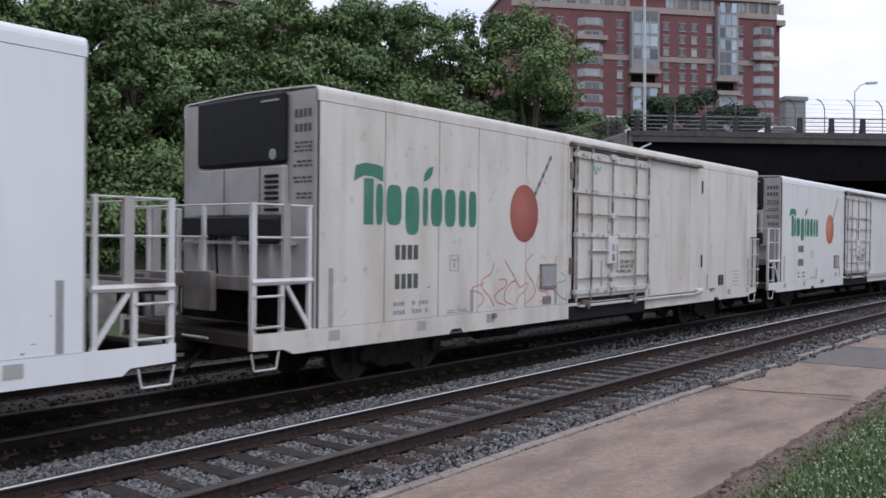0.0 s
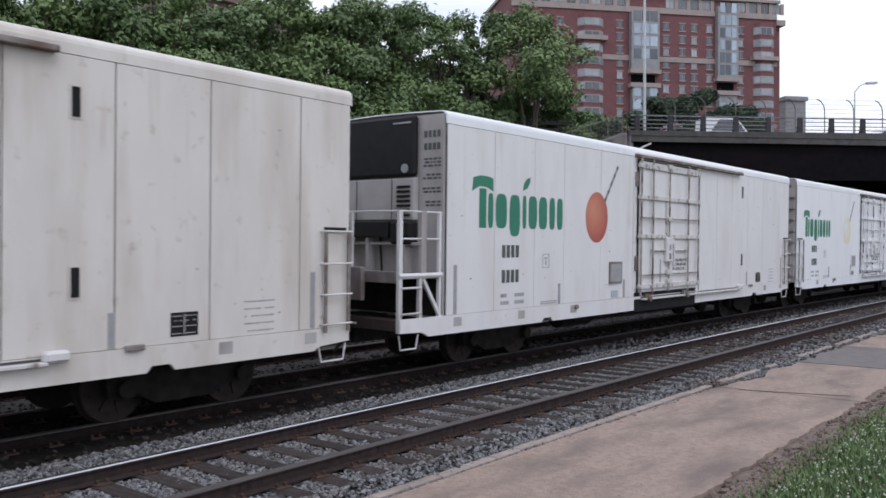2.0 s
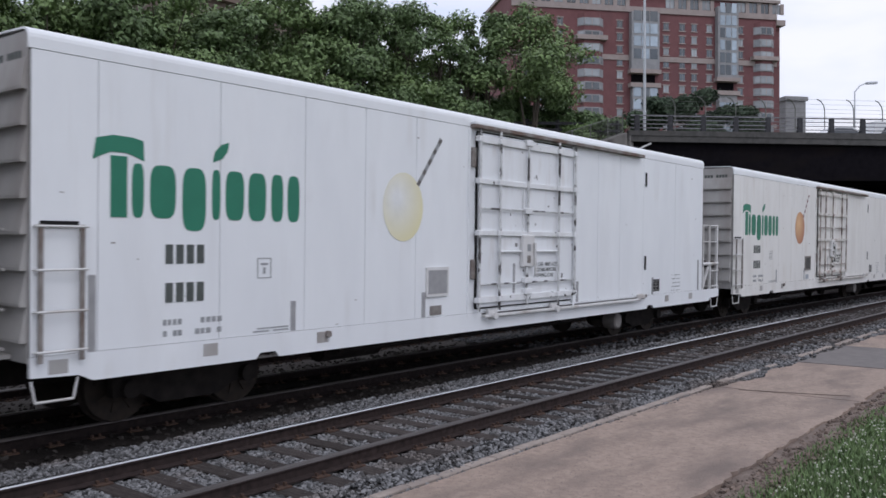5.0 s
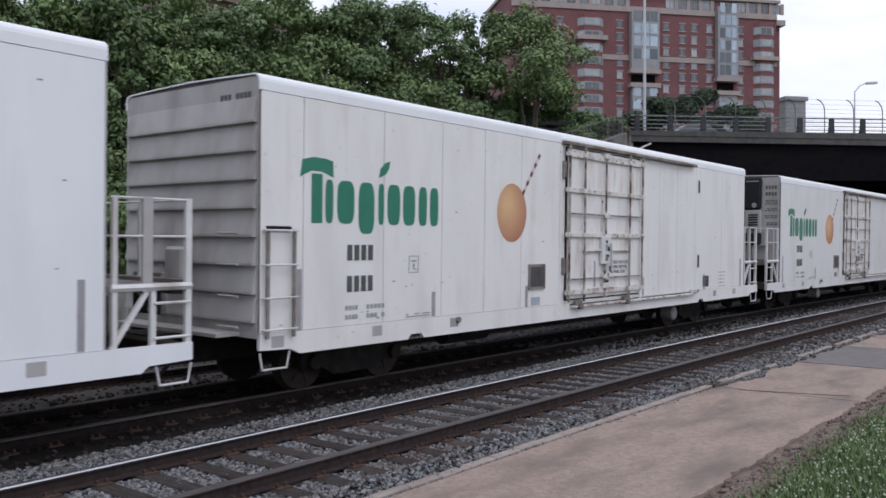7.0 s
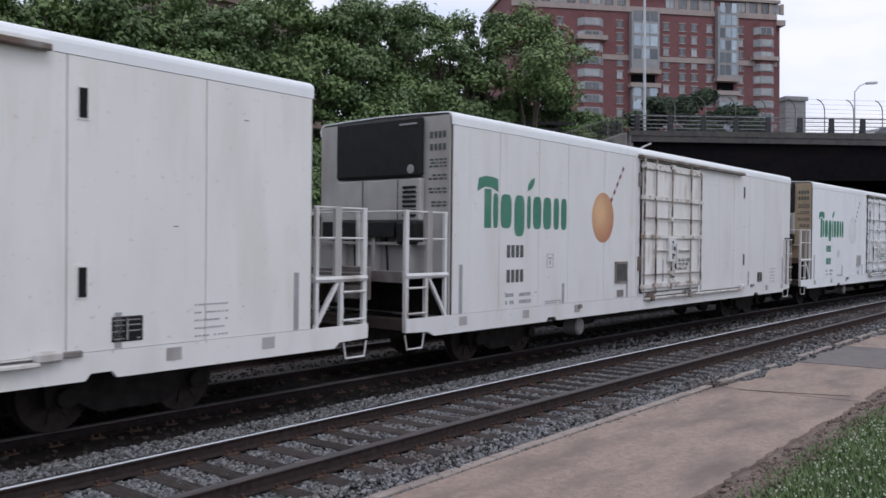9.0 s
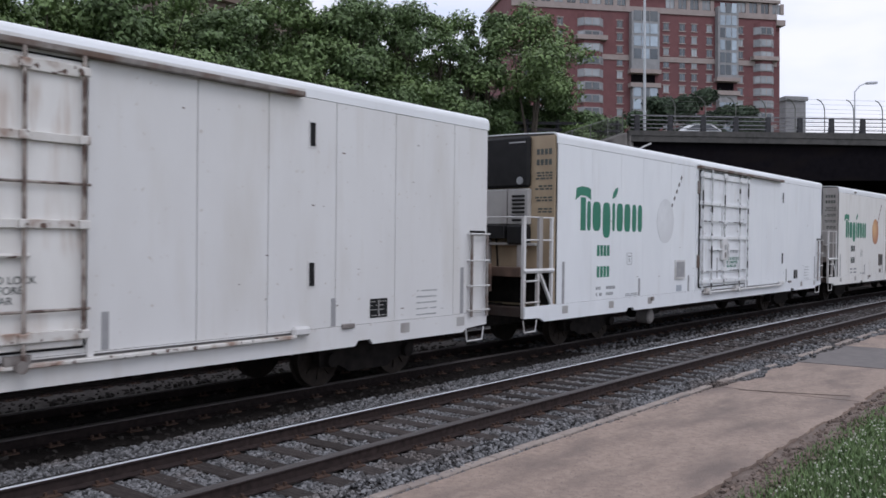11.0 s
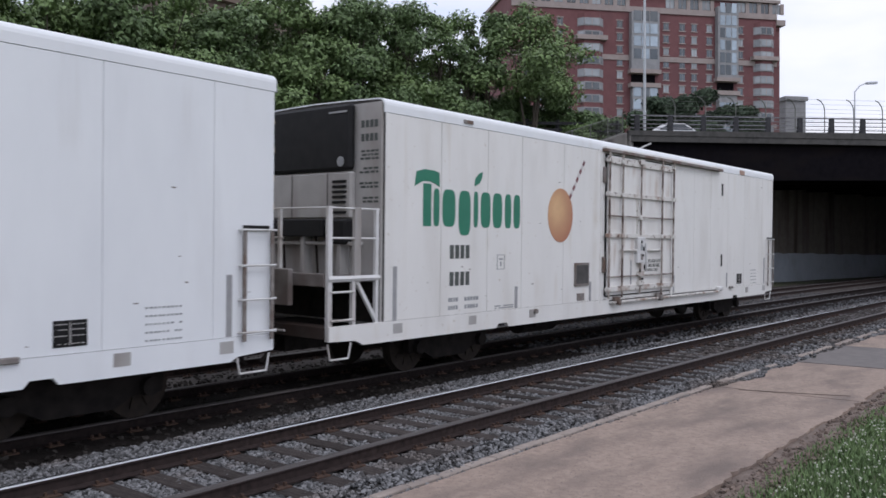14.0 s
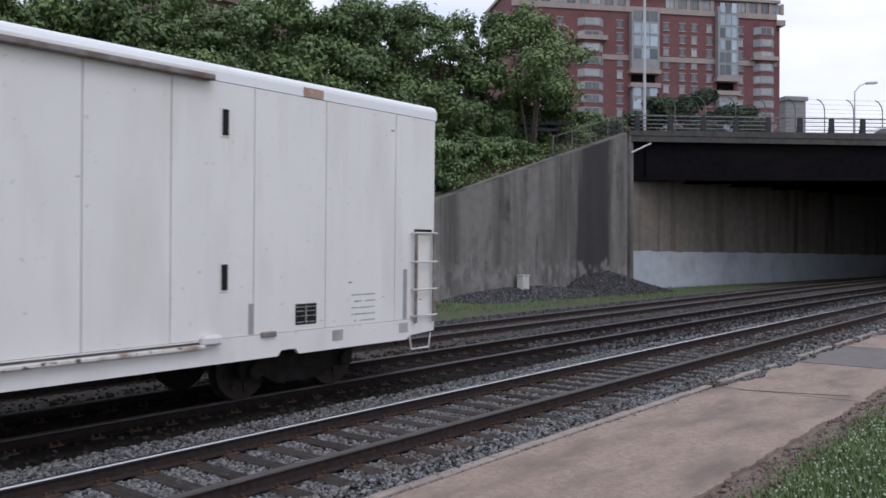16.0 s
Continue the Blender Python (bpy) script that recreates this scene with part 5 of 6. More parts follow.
def cooling_end(car, sg, endm, wm):
    e0 = 0.0 if sg < 0 else LEN
    U = lambda d: X(e0 + sg * d)
    span = lambda a, b: (min(U(a), U(b)), max(U(a), U(b)))
    ew = part("end_wall", box(bmesh.new(), *span(0.0, 0.05), -HALF + 0.05, HALF - 0.05, 1.0, 4.60), endm, car, "dusty painted end wall")
    un = part("cooling_unit", box(bmesh.new(), *span(0.05, 0.20), -1.1, 1.1, 3.52, 4.61, 0.05), M["unit_black"], car, "black refrigeration unit housing")
    part("lower_cowl", box(bmesh.new(), *span(0.05, 0.18), -1.1, 1.1, 2.72, 3.495, 0.03), M["end_grey"], un, "white lower cowling")
    for y in (-0.55, 0.35):
        part("cowl_joint", box(bmesh.new(), *span(0.181, 0.186), y - 0.01, y + 0.01, 2.74, 3.48), M["seam"], un)
    for k in range(7):
        part("louvre", box(bmesh.new(), *span(0.17, 0.20), -1.0, -0.68, 2.80 + k * 0.085, 2.845 + k * 0.085), M["black_slot"], un)
    part("condenser", box(bmesh.new(), *span(0.05, 0.30), -0.55, 1.36, 2.42, 2.715, 0.02), M["unit_black"], un)
    part("engine", box(bmesh.new(), *span(0.05, 0.30), -1.10, -0.6, 2.30, 2.715, 0.04), M["unit_black"], un)
    part("badge", prism(bmesh.new(), [(U(0.202), -0.88 + 0.085 * math.cos(k * 0.5236), 3.66 + 0.085 * math.sin(k * 0.5236)) for k in range(12)], (sg * 0.006, 0, 0)), M["mark_grey"], un)
    part("top_grip", box(bmesh.new(), *span(0.195, 0.215), -1.02, -0.6, 4.46, 4.49), M["grey_tape"], un)
    for y in (-0.9, 0.0, 0.9):
        part("support", box(bmesh.new(), *span(0.05, 0.25), y - 0.04, y + 0.04, 1.8, 2.45), M["end_grey"], un)
    # dark sheet in place of the platform's shadow on the lower end wall
    part("skirt", box(bmesh.new(), *span(0.06, 0.10), -HALF + 0.08, HALF - 0.08, 1.05, 1.70), M["under"], ew)
    part("ledge", box(bmesh.new(), *span(0.06, 0.22), -1.3, 1.45, 2.28, 2.34, 0.01), M["end_grey"], un)
    for y in (-0.3, 0.55):
        part("pipe", rod(bmesh.new(), (U(0.16), y, 1.8), (U(0.16), y + 0.05, 2.44), 0.022, 6), M["under"], un)
    rng = random.Random(3)
    bm = bmesh.new()
    for k in range(4):
        box(bm, *span(0.05, 0.056), -1.58 + k * 0.10, -1.51 + k * 0.10, 4.20, 4.32)
        box(bm, *span(0.05, 0.056), -1.58 + k * 0.10, -1.51 + k * 0.10, 3.98, 4.10)
    for z in (3.80, 3.74, 3.68, 3.52, 3.46, 3.28, 3.22, 3.04, 2.98):
        y = -1.6
        while y < -1.25:
            w = rng.uniform(0.04, 0.12)
            box(bm, *span(0.05, 0.055), y, min(y + w, -1.18), z, z + 0.035)
            y += w + 0.03
    tagged(part("end_stencil", bm, M["mark"], ew), kind="stuff")
    platform(car, sg, wm, M["platform_rust"] if endm == M["end_tan"] else M["platform_grey"])


def plain_end(car, sg, endm, wm):
    e0 = 0.0 if sg < 0 else LEN
    U = lambda d: X(e0 + sg * d)
    span = lambda a, b: (min(U(a), U(b)), max(U(a), U(b)))
    ew = part("end_wall", box(bmesh.new(), *span(-0.05, 0.01), -HALF + 0.04, HALF - 0.04, 1.0, 4.62), endm, car, "ribbed pressed steel end wall")
    for k in range(8):
        z = 1.22 + k * 0.395
        bm = bmesh.new()
        prism(bm, [(U(0.0), -1.63, z), (U(0.075), -1.63, z), (U(0.075), -1.63, z + 0.035), (U(0.012), -1.63, z + 0.36), (U(0.0), -1.63, z + 0.36)], (0, 3.26, 0))
        part("rib", fixed(bm), endm, ew)
    for y in (-1.42, -0.98):
        part("ladder_stile", fixed(bar(bmesh.new(), (U(0.15), y, 1.0), (U(0.15), y, 2.55), 0.05, 0.03)), M["end_grey"], ew)
    for z in (1.15, 1.58, 2.02, 2.46):
        part("rung", rod(bmesh.new(), (U(0.16), -1.42, z), (U(0.16), -0.98, z), 0.018, 6), M["end_grey"], ew)
    part("brake_housing", box(bmesh.new(), *span(0.1, 0.28), -0.25, 0.2, 1.75, 2.25, 0.04), M["end_grey"], ew)
    part("crossover_step", box(bmesh.new(), *span(0.02, 0.42), -1.3, 1.3, 1.02, 1.07), M["end_grey"], ew)
    rng = random.Random(9)
    bm = bmesh.new()
    for k in range(8):
        if k != 4:
            box(bm, *span(0.005, 0.014), -1.5 + k * 0.09, -1.43 + k * 0.09, 4.33, 4.42)
    tagged(part("end_stencil", bm, M["mark"], ew), kind="stuff")


def wheel_set(parent, x):
    bm = bmesh.new()
    rod(bm, (0, -0.95, 0), (0, 0.95, 0), 0.08, 10)
    for s in (-1, 1):
        rod(bm, (0, s * 0.69, 0), (0, s * 0.82, 0), 0.455, 28)
        rod(bm, (0, s * 0.665, 0), (0, s * 0.69, 0), 0.485, 28)
        for k in range(8):
            a = k * math.pi / 4
            box(bm, 0.18, 0.34, s * 0.83 - 0.012, s * 0.83 + 0.012, -0.03, 0.03, m=Matrix.Rotation(a, 4, "Y"))
    w = part("wheelset", bm, M["wheel"], parent, "steel wheels on an axle")
    w.location = (x, 0, 0.46)
    return w


def truck(car, u):
    bm = bmesh.new()
    for s in (-1, 1):
        y = s * 1.0
        prism(bm, [(-1.15, y - 0.07, 0.62), (-1.12, y - 0.07, 0.36), (-0.72, y - 0.07, 0.36), (-0.45, y - 0.07, 0.22), (0.45, y - 0.07, 0.22), (0.72, y - 0.07, 0.36), (1.12, y - 0.07, 0.36), (1.15, y - 0.07, 0.62), (0.5, y - 0.07, 0.80), (-0.5, y - 0.07, 0.80)], (0, 0.14, 0))
        for dx in (-0.16, 0, 0.16):
            rod(bm, (dx, y - s * 0.0, 0.26), (dx, y, 0.56), 0.07, 8)
        for dx in (-0.91, 0.91):
            rod(bm, (dx, y, 0.46), (dx, y + s * 0.17, 0.46), 0.12, 12)
    box(bm, -0.2, 0.2, -1.05, 1.05, 0.5, 0.82)
    t = part("truck", fixed(bm), M["under"], car, "dark cast steel wheel truck")
    t.location = (X(u), 0, 0)
    return [wheel_set(t, -0.91), wheel_set(t, 0.91)]


ROLLERS = []


def boxcar(label, low_cool, fruit_kind, wm, endm, door_dark=False, seed=1, marks_green=False, graffiti=False, worn=False, rust_door=True, fruit_at=None, gap=0.006, slot_at=None, track_to=None, canister=0.0):
    """One insulated boxcar; low_cool: its cooling unit is at the low end, else at the high end."""
    rng = random.Random(seed)
    car = empty("boxcar", label, "railway car", "cars of the train")
    d0, d1, tr, slot = (7.10, 10.60, 13.82, 14.06) if low_cool else (7.88, 11.36, 14.52, 15.0)
    slot, tr = slot_at or slot, track_to or tr
    fu = fruit_at or (5.36 if low_cool else 6.02)
    seams = ([1.4, 2.75, 3.87, 5.42] + [12.11, 13.26, 14.55, 15.88, 17.42]) if low_cool else ([0.77, 2.45, 3.91, 5.14, 6.34] + [12.5, 13.55, 14.75, 16.6])
    # shell: a shaped section with rounded eaves
    sec = [(-HALF + 0.02, 1.0), (-HALF + 0.02, 4.54)]
    for k in range(6):
        a = k * math.pi / 10
        sec.append((-HALF + 0.02 + 0.13 * (1 - math.cos(a)), 4.54 + 0.11 * math.sin(a)))
    sec += [(-0.8, 4.675), (0, 4.69)]
    sec = sec + [(-y, z) for y, z in sec[::-1][1:]]
    bm = bmesh.new()
    prism(bm, [(X(0.0), y, z) for y, z in sec], (LEN, 0, 0))
    body = part("body", fixed(bm), M["seam"], car, "insulated car body behind the side panels")
    # roof sheet
    bm = bmesh.new()
    top = [(y, z + 0.012) for y, z in sec if z > 4.545]
    top = [(-HALF - 0.004, 4.425), (-HALF - 0.004, 4.545)] + [(y - 0.022 if y < -1 else y + 0.022 if y > 1 else y, z) for y, z in top] + [(HALF + 0.004, 4.545), (HALF + 0.004, 4.425)]
    pts = [(X(-0.03), y, z) for y, z in top] + [(X(-0.03), y * 0.985, z - 0.02 if z > 4.43 else z) for y, z in top[::-1]]
    prism(bm, pts, (LEN + 0.06, 0, 0))
    part("roof", fixed(bm), M["white_clean"] if not graffiti else wm, car, "white roof with rounded eaves")
    # side panels between the joints
    edges = [0.0] + [s for s in seams if s < d0] + [d0 - 0.05]
    edges2 = [d1 + 0.05] + [s for s in seams if s > d1 + 0.2] + [LEN]
    for es in (edges, edges2):
        for a, b in zip(es, es[1:]):
            part("side_panel", box(bmesh.new(), X(a + gap), X(b - gap), -HALF, -HALF + 0.03, 1.07, 4.418, 0.004), wm, car)
    part("side_panel", box(bmesh.new(), X(d0 - 0.043), X(d1 + 0.043), -HALF + 0.006, -HALF + 0.03, 1.07, 4.418), wm, car)
    part("far_side", box(bmesh.new(), X(0.0), X(LEN), HALF - 0.03, HALF, 1.07, 4.418), wm, car)
    # sill
    p0, p1 = (-1.2, LEN) if low_cool else (0.0, LEN + 1.2)
    out = [(p0, 0.84), (p0, 1.065), (p1, 1.065), (p1, 0.84)]
    hi = [(p1 - 0.62, 0.82), (p1 - 0.72, 0.74)] if not low_cool else [(p1 - 0.62, 0.80), (p1 - 0.72, 0.74)]
    lo = [(p0 + 0.72, 0.74), (p0 + 0.55, 0.82)]
    jack = [(LEN - 3.05, 0.74), (LEN - 3.12, 0.82), (LEN - 3.38, 0.82), (LEN - 3.45, 0.74), (3.45, 0.74), (3.38, 0.82), (3.12, 0.82), (3.05, 0.74)]
    if door_dark:
        jack[4:4] = [(d1 + 0.05, 0.74), (d1 + 0.05, 1.0), (d0 - 0.05, 1.0), (d0 - 0.05, 0.74)]
    bm = bmesh.new()
    prism(bm, [(X(u), -HALF - 0.012, z) for u, z in out + hi + jack + lo], (0, 0.06, 0))
    part("side_sill", fixed(bm), wm, car, "painted side sill")
    part("far_sill", box(bmesh.new(), X(p0), X(p1), HALF - 0.05, HALF, 0.78, 1.065), wm, car)
    if door_dark:
        part("door_threshold", box(bmesh.new(), X(d0 - 0.05), X(d1 + 0.04), -HALF + 0.0, -HALF + 0.1, 0.70, 1.16), M["black_slot"], car, "black threshold below the door")
    # door
    key = "worn" if door_dark else "rust" if rust_door else "clean"
    fm, rm = M["door_" + key], M["rod_" + key]
    dz0, dz1 = 1.16, 4.34
    dr = part("door", box(bmesh.new(), X(d0 + 0.14), X(d1 - 0.02), -HALF - 0.05, -HALF - 0.002, dz0, dz1, 0.012), M["door_panel_" + key] if not door_dark else wm, car, "sliding plug door with rods and beams")
    yf = -HALF - 0.05
    for a, b, za, zb in ((d0 + 0.085, d0 + 0.135, dz0, dz1), (d1 - 0.018, d1 + 0.022, dz0, dz1), (d0 + 0.10, d1 + 0.01, dz1 + 0.004, dz1 + 0.03), (d0 + 0.10, d1 + 0.01, dz0 - 0.03, dz0 - 0.004)):
        part("door_gap", box(bmesh.new(), X(a), X(b), -HALF - 0.012, -HALF + 0.005, za, zb), M["black_slot"], dr)
    part("door_track", box(bmesh.new(), X(d0 - 0.08), X(tr), -HALF - 0.13, -HALF + 0.0, 4.40, 4.47, 0.01), M["hardware"], car)
    part("door_hood", box(bmesh.new(), X(d0 - 0.08), X(tr), -HALF - 0.11, -HALF + 0.0, 4.475, 4.51), wm, car)
    part("door_track", box(bmesh.new(), X(d0 + 0.3), X(tr - 0.1), -HALF - 0.11, -HALF - 0.014, 0.97, 1.02, 0.01), M["rail_white"] if not rust_door else fm, car)
    for z, h in ((4.22, 0.13), (3.46, 0.10), (2.52, 0.10), (1.30, 0.12)):
        part("beam", box(bmesh.new(), X(d0 + 0.14), X(d1 - 0.02), yf - 0.05, yf + 0.0, z - h / 2, z + h / 2, 0.008), fm, dr)
    for z in (2.97, 1.58):
        part("tie_rod", rod(bmesh.new(), (X(d0 + 0.06), yf - 0.05, z), (X(d1 + 0.03), yf - 0.05, z), 0.018, 6), rm, dr)
    for a, b in ((d0 + 0.72, d0 + 1.45), (d0 + 1.95, d1 - 0.65)):
        part("tie_rod", rod(bmesh.new(), (X(a), yf - 0.04, 2.18), (X(b), yf - 0.04, 2.18), 0.03, 6), fm, dr)
    for u, z0 in ((d0 + 0.07, 1.10), (d0 + 0.70, 1.10), (d0 + 2.78, 1.06), (d1 - 0.06, 1.3)):
        part("lock_rod", rod(bmesh.new(), (X(u), yf - 0.075, z0), (X(u), yf - 0.075, 4.40), 0.026, 8), rm, dr)
        for z in (4.22, 3.46, 2.52, 1.30):
            part("bracket", box(bmesh.new(), X(u - 0.06), X(u + 0.06), yf - 0.11, yf, z - 0.05, z + 0.05, 0.01), fm, dr)
    um = d0 + 1.66
    part("lock_rod", rod(bmesh.new(), (X(um), yf - 0.06, 2.55), (X(um), yf - 0.06, 4.30), 0.022, 8), rm, dr)
    part("lock_rod", rod(bmesh.new(), (X(um - 0.02), yf - 0.06, 1.15), (X(um - 0.02), yf - 0.06, 1.9), 0.026, 8), rm, dr)
    part("lock_rod", box(bmesh.new(), X(um - 0.13), X(um - 0.10), yf - 0.04, yf, 2.57, 3.4), fm, dr)
    for z in (2.96, 1.62, 1.40, 4.28):
        part("bracket", box(bmesh.new(), X(um - 0.12), X(um + 0.12), yf - 0.1, yf, z - 0.06, z + 0.06, 0.012), fm, dr)
    lb = part("lock_box", box(bmesh.new(), X(um - 0.20), X(um + 0.20), yf - 0.09, yf, 1.88, 2.50, 0.015), M["rail_white"], dr, "lock handle box")
    part("lock_handle", fixed(bar(bmesh.new(), (X(um + 0.16), yf - 0.12, 2.35), (X(um + 0.20), yf - 0.12, 1.72), 0.05, 0.03, (0, 1, 0))), M["rail_white"], lb)
    part("lock_mark", box(bmesh.new(), X(um - 0.06), X(um + 0.06), yf - 0.094, yf - 0.09, 1.95, 2.10), M["hardware"], lb)
    part("lock_mark", box(bmesh.new(), X(um - 0.06), X(um + 0.06), yf - 0.094, yf - 0.09, 2.18, 2.32), M["mark_grey"], lb)
    words("notice", ["CLOSE AND LOCK", "DOORS BEFORE", "MOVING CAR"], 0.085, um + 0.32, 1.88, yf - 0.004, M["green"] if marks_green else M["mark"], dr, "stencilled notice on the door")
    if key == "rust":
        for du, dz, w, h in ((-0.02, 2.38, 0.05, 0.07), (0.08, 2.22, 0.05, 0.10), (0.05, 2.06, 0.07, 0.05), (0.13, 1.78, 0.05, 0.12), (-0.10, 1.70, 0.05, 0.08), (0.02, 1.50, 0.10, 0.05)):
            part("chipped_patch", box(bmesh.new(), X(um + du - w / 2), X(um + du + w / 2), yf - 0.113, yf - 0.085, dz - h / 2, dz + h / 2, 0.01), M["black_slot"], lb)
    part("inner_strip", plate(bmesh.new(), um - 0.42, um - 0.35, 1.38, 1.95, yf, 0.004), M["grey_tape"], dr)
    for u in (d0 + 0.55, d1 - 0.75):
        bmr = rod(bmesh.new(), (X(u), yf - 0.02, 1.0), (X(u), yf - 0.12, 1.0), 0.07, 12)
        box(bmr, X(u - 0.16), X(u + 0.12), yf - 0.06, yf - 0.0, 1.02, 1.12)
        part("roller", bmr, M["hardware"] if rust_door else M["rail_white"], dr)
    for z0 in (1.68, 3.7):
        part("hinge_block", box(bmesh.new(), X(d0 - 0.07), X(d0 + 0.05), -HALF - 0.06, -HALF, z0, z0 + 0.36, 0.02), M["hardware"], car)
    for a, b in ((d0 - 0.14, d0 - 0.09), (d1 + 0.04, d1 + 0.12)):
        part("door_post", box(bmesh.new(), X(a), X(b), -HALF - 0.025, -HALF, 1.0, 4.37), wm, car)
    # dark strip painting the shaded groove along the lower door track
    part("track_groove", box(bmesh.new(), X(d0 + 0.3), X(tr - 0.05), -HALF - 0.02, -HALF + 0.0, 1.022, 1.05), M["seam"], car)
    part("track_stop", box(bmesh.new(), X(tr - 0.15), X(tr + 0.15), -HALF - 0.12, -HALF, 1.0, 1.13, 0.03), M["rail_white"], car)
    # slots, strips, plates, markings
    for z0 in (1.70, 3.73):
        sl = part("slot_frame", plate(bmesh.new(), slot - 0.075, slot + 0.08, z0 - 0.02, z0 + 0.37, -HALF, 0.012), wm, car)
        part("slot", plate(bmesh.new(), slot - 0.05, slot + 0.05, z0, z0 + 0.34, -HALF - 0.012, 0.006), M["black_slot"], sl)
    for u, z0, z1 in ((0.24 if low_cool else 0.7, 1.05, 1.95), (3.70, 1.08, 1.5), (6.55, 1.08, 1.5), (d1 + 0.27, 1.08, 1.52), (slot + 0.45, 1.08, 1.5), (LEN - 0.75 if low_cool else LEN - 0.28, 1.08, 1.9)):
        part("grey_strip", plate(bmesh.new(), u - 0.045, u + 0.045, z0, z1), M["grey_tape"], car)
    y = -HALF - 0.001
    emblem(car, y, M["green_worn"] if worn else M["green"])
    fruit(car, fu, y, fruit_kind)
    for z0, h in ((2.06, 0.24), (1.58, 0.245)):
        for k in range(4):
            part("marking_bar", plate(bmesh.new(), 1.65 + k * 0.15, 1.65 + k * 0.15 + 0.105, z0, z0 + h, y), M["green"] if marks_green else M["mark"], car, "dark stencilled marking bar")
    bm = bmesh.new()
    for z in (1.30, 1.16):
        bars(bm, 1.62, 1.9, z, z + 0.07, 4, y, rng)
        bars(bm, 2.08, 2.5, z, z + 0.07, 5, y, rng)
    tagged(part("capacity_stencil", bm, M["mark_grey"], car), kind="stuff")
    bm = bmesh.new()
    for z in (1.14, 1.10):
        bars(bm, 3.0, 3.62, z, z + 0.022, 9, y, rng, 0.15)
    for k in range(5):
        bars(bm, LEN - 1.98, LEN - 1.45, 1.12 + k * 0.10, 1.142 + k * 0.10, 9, y, rng, 0.45)
    tagged(part("data_stencil", bm, M["mark_grey"], car), kind="stuff")
    for u in (0.2, 2.2, 4.15, LEN - 2.4, LEN - 0.9):
        part("sill_plate", plate(bmesh.new(), u, u + 0.22, 0.86, 1.02, -HALF - 0.012, 0.004), M["end_grey"], car)
    for k, (u0, u1, z0, z1) in enumerate(((3.06, 3.30, 1.84, 2.12),)):
        bm = bmesh.new()
        plate(bm, u0, u1, z0, z0 + 0.012), plate(bm, u0, u1, z1 - 0.012, z1), plate(bm, u0, u0 + 0.012, z0, z1), plate(bm, u1 - 0.012, u1, z0, z1)
        plate(bm, u0 + 0.1, u0 + 0.14, z0 + 0.06, z0 + 0.15), plate(bm, u0 + 0.06, u1 - 0.06, z1 - 0.1, z1 - 0.07)
        part("tag_frame", bm, M["mark_grey"], car)
    pb = part("placard_box", plate(bmesh.new(), fu + 0.58, fu + 1.16, 1.42, 1.92, -HALF, 0.035), M["hardware"] if rust_door else M["rail_white"], car, "metal placard holder")
    part("placard", plate(bmesh.new(), fu + 0.62, fu + 1.12, 1.47, 1.87, -HALF - 0.035, 0.004), M["grey_tape"] if fruit_kind != "orange" else M["seam"], pb)
    part("small_placard", plate(bmesh.new(), fu + 0.7, fu + 1.0, 1.10, 1.26, -HALF, 0.012), M["hardware"] if seed % 2 else M["whitewash"], car)
    qb = part("consolidated_stencil", plate(bmesh.new(), LEN - 3.12, LEN - 2.72, 1.15, 1.45), M["black_slot"], car, "black stencil panel")
    bm = bmesh.new()
    plate(bm, LEN - 2.93, LEN - 2.915, 1.17, 1.43, -HALF - 0.006)
    for z in (1.18, 1.27, 1.34, 1.40):
        bars(bm, LEN - 3.10, LEN - 2.95, z, z + 0.012, 4, -HALF - 0.006, rng)
        bars(bm, LEN - 2.90, LEN - 2.74, z, z + 0.012, 3, -HALF - 0.006, rng)
    tagged(part("stencil_line", bm, M["end_grey"], qb), kind="stuff")
    part("sill_bracket", box(bmesh.new(), X(LEN - 3.75), X(LEN - 3.5), -HALF - 0.06, -HALF, 1.03, 1.1, 0.01), M["hardware"], car)
    part("drain_cap", rod(bmesh.new(), (X(4.35), -HALF - 0.07, 0.98), (X(4.35), -HALF, 0.98), 0.05, 10), M["hardware"], car)
    if seed == 9:
        part("eave_tag", plate(bmesh.new(), 2.0, 2.25, 4.47, 4.53, -HALF + 0.0, 0.03), M["hardware"], car)
        part("eave_tag", plate(bmesh.new(), LEN - 3.0, LEN - 2.62, 4.43, 4.56, -HALF + 0.0, 0.014), M["rust_patch"], car)
    bm = bmesh.new()
    for k in range(26):
        u, z = rng.uniform(0.3, LEN - 0.3), rng.uniform(1.15, 4.2) if rng.random() < 0.6 else rng.uniform(1.1, 1.8)
        if d0 - 0.2 < u < d1 + 0.2:
            continue
        w, h = rng.uniform(0.012, 0.07), rng.uniform(0.008, 0.022)
        plate(bm, u, u + w, z, z + h, -HALF, 0.003)
    tagged(part("paint_chips", bm, M["hardware"], car), kind="stuff")
    # ends
    if low_cool:
        cooling_end(car, -1, endm, wm)
        plain_end(car, 1, endm, wm)
        grab_ladder(car, LEN - 0.55, LEN - 0.08, wm)
        stirrup(car, -1.2, -0.72)
        stirrup(car, LEN - 0.6, LEN - 0.05)
    else:
        cooling_end(car, 1, endm, wm)
        plain_end(car, -1, endm, wm)
        grab_ladder(car, 0.08, 0.55, wm)
        stirrup(car, 0.02, 0.55)
        stirrup(car, LEN + 0.7, LEN + 1.2)
    # underframe
    uf = part("underframe", box(bmesh.new(), X(-0.9), X(LEN + 0.9), -0.35, 0.35, 0.55, 1.02), M["under"], car, "black steel underframe")
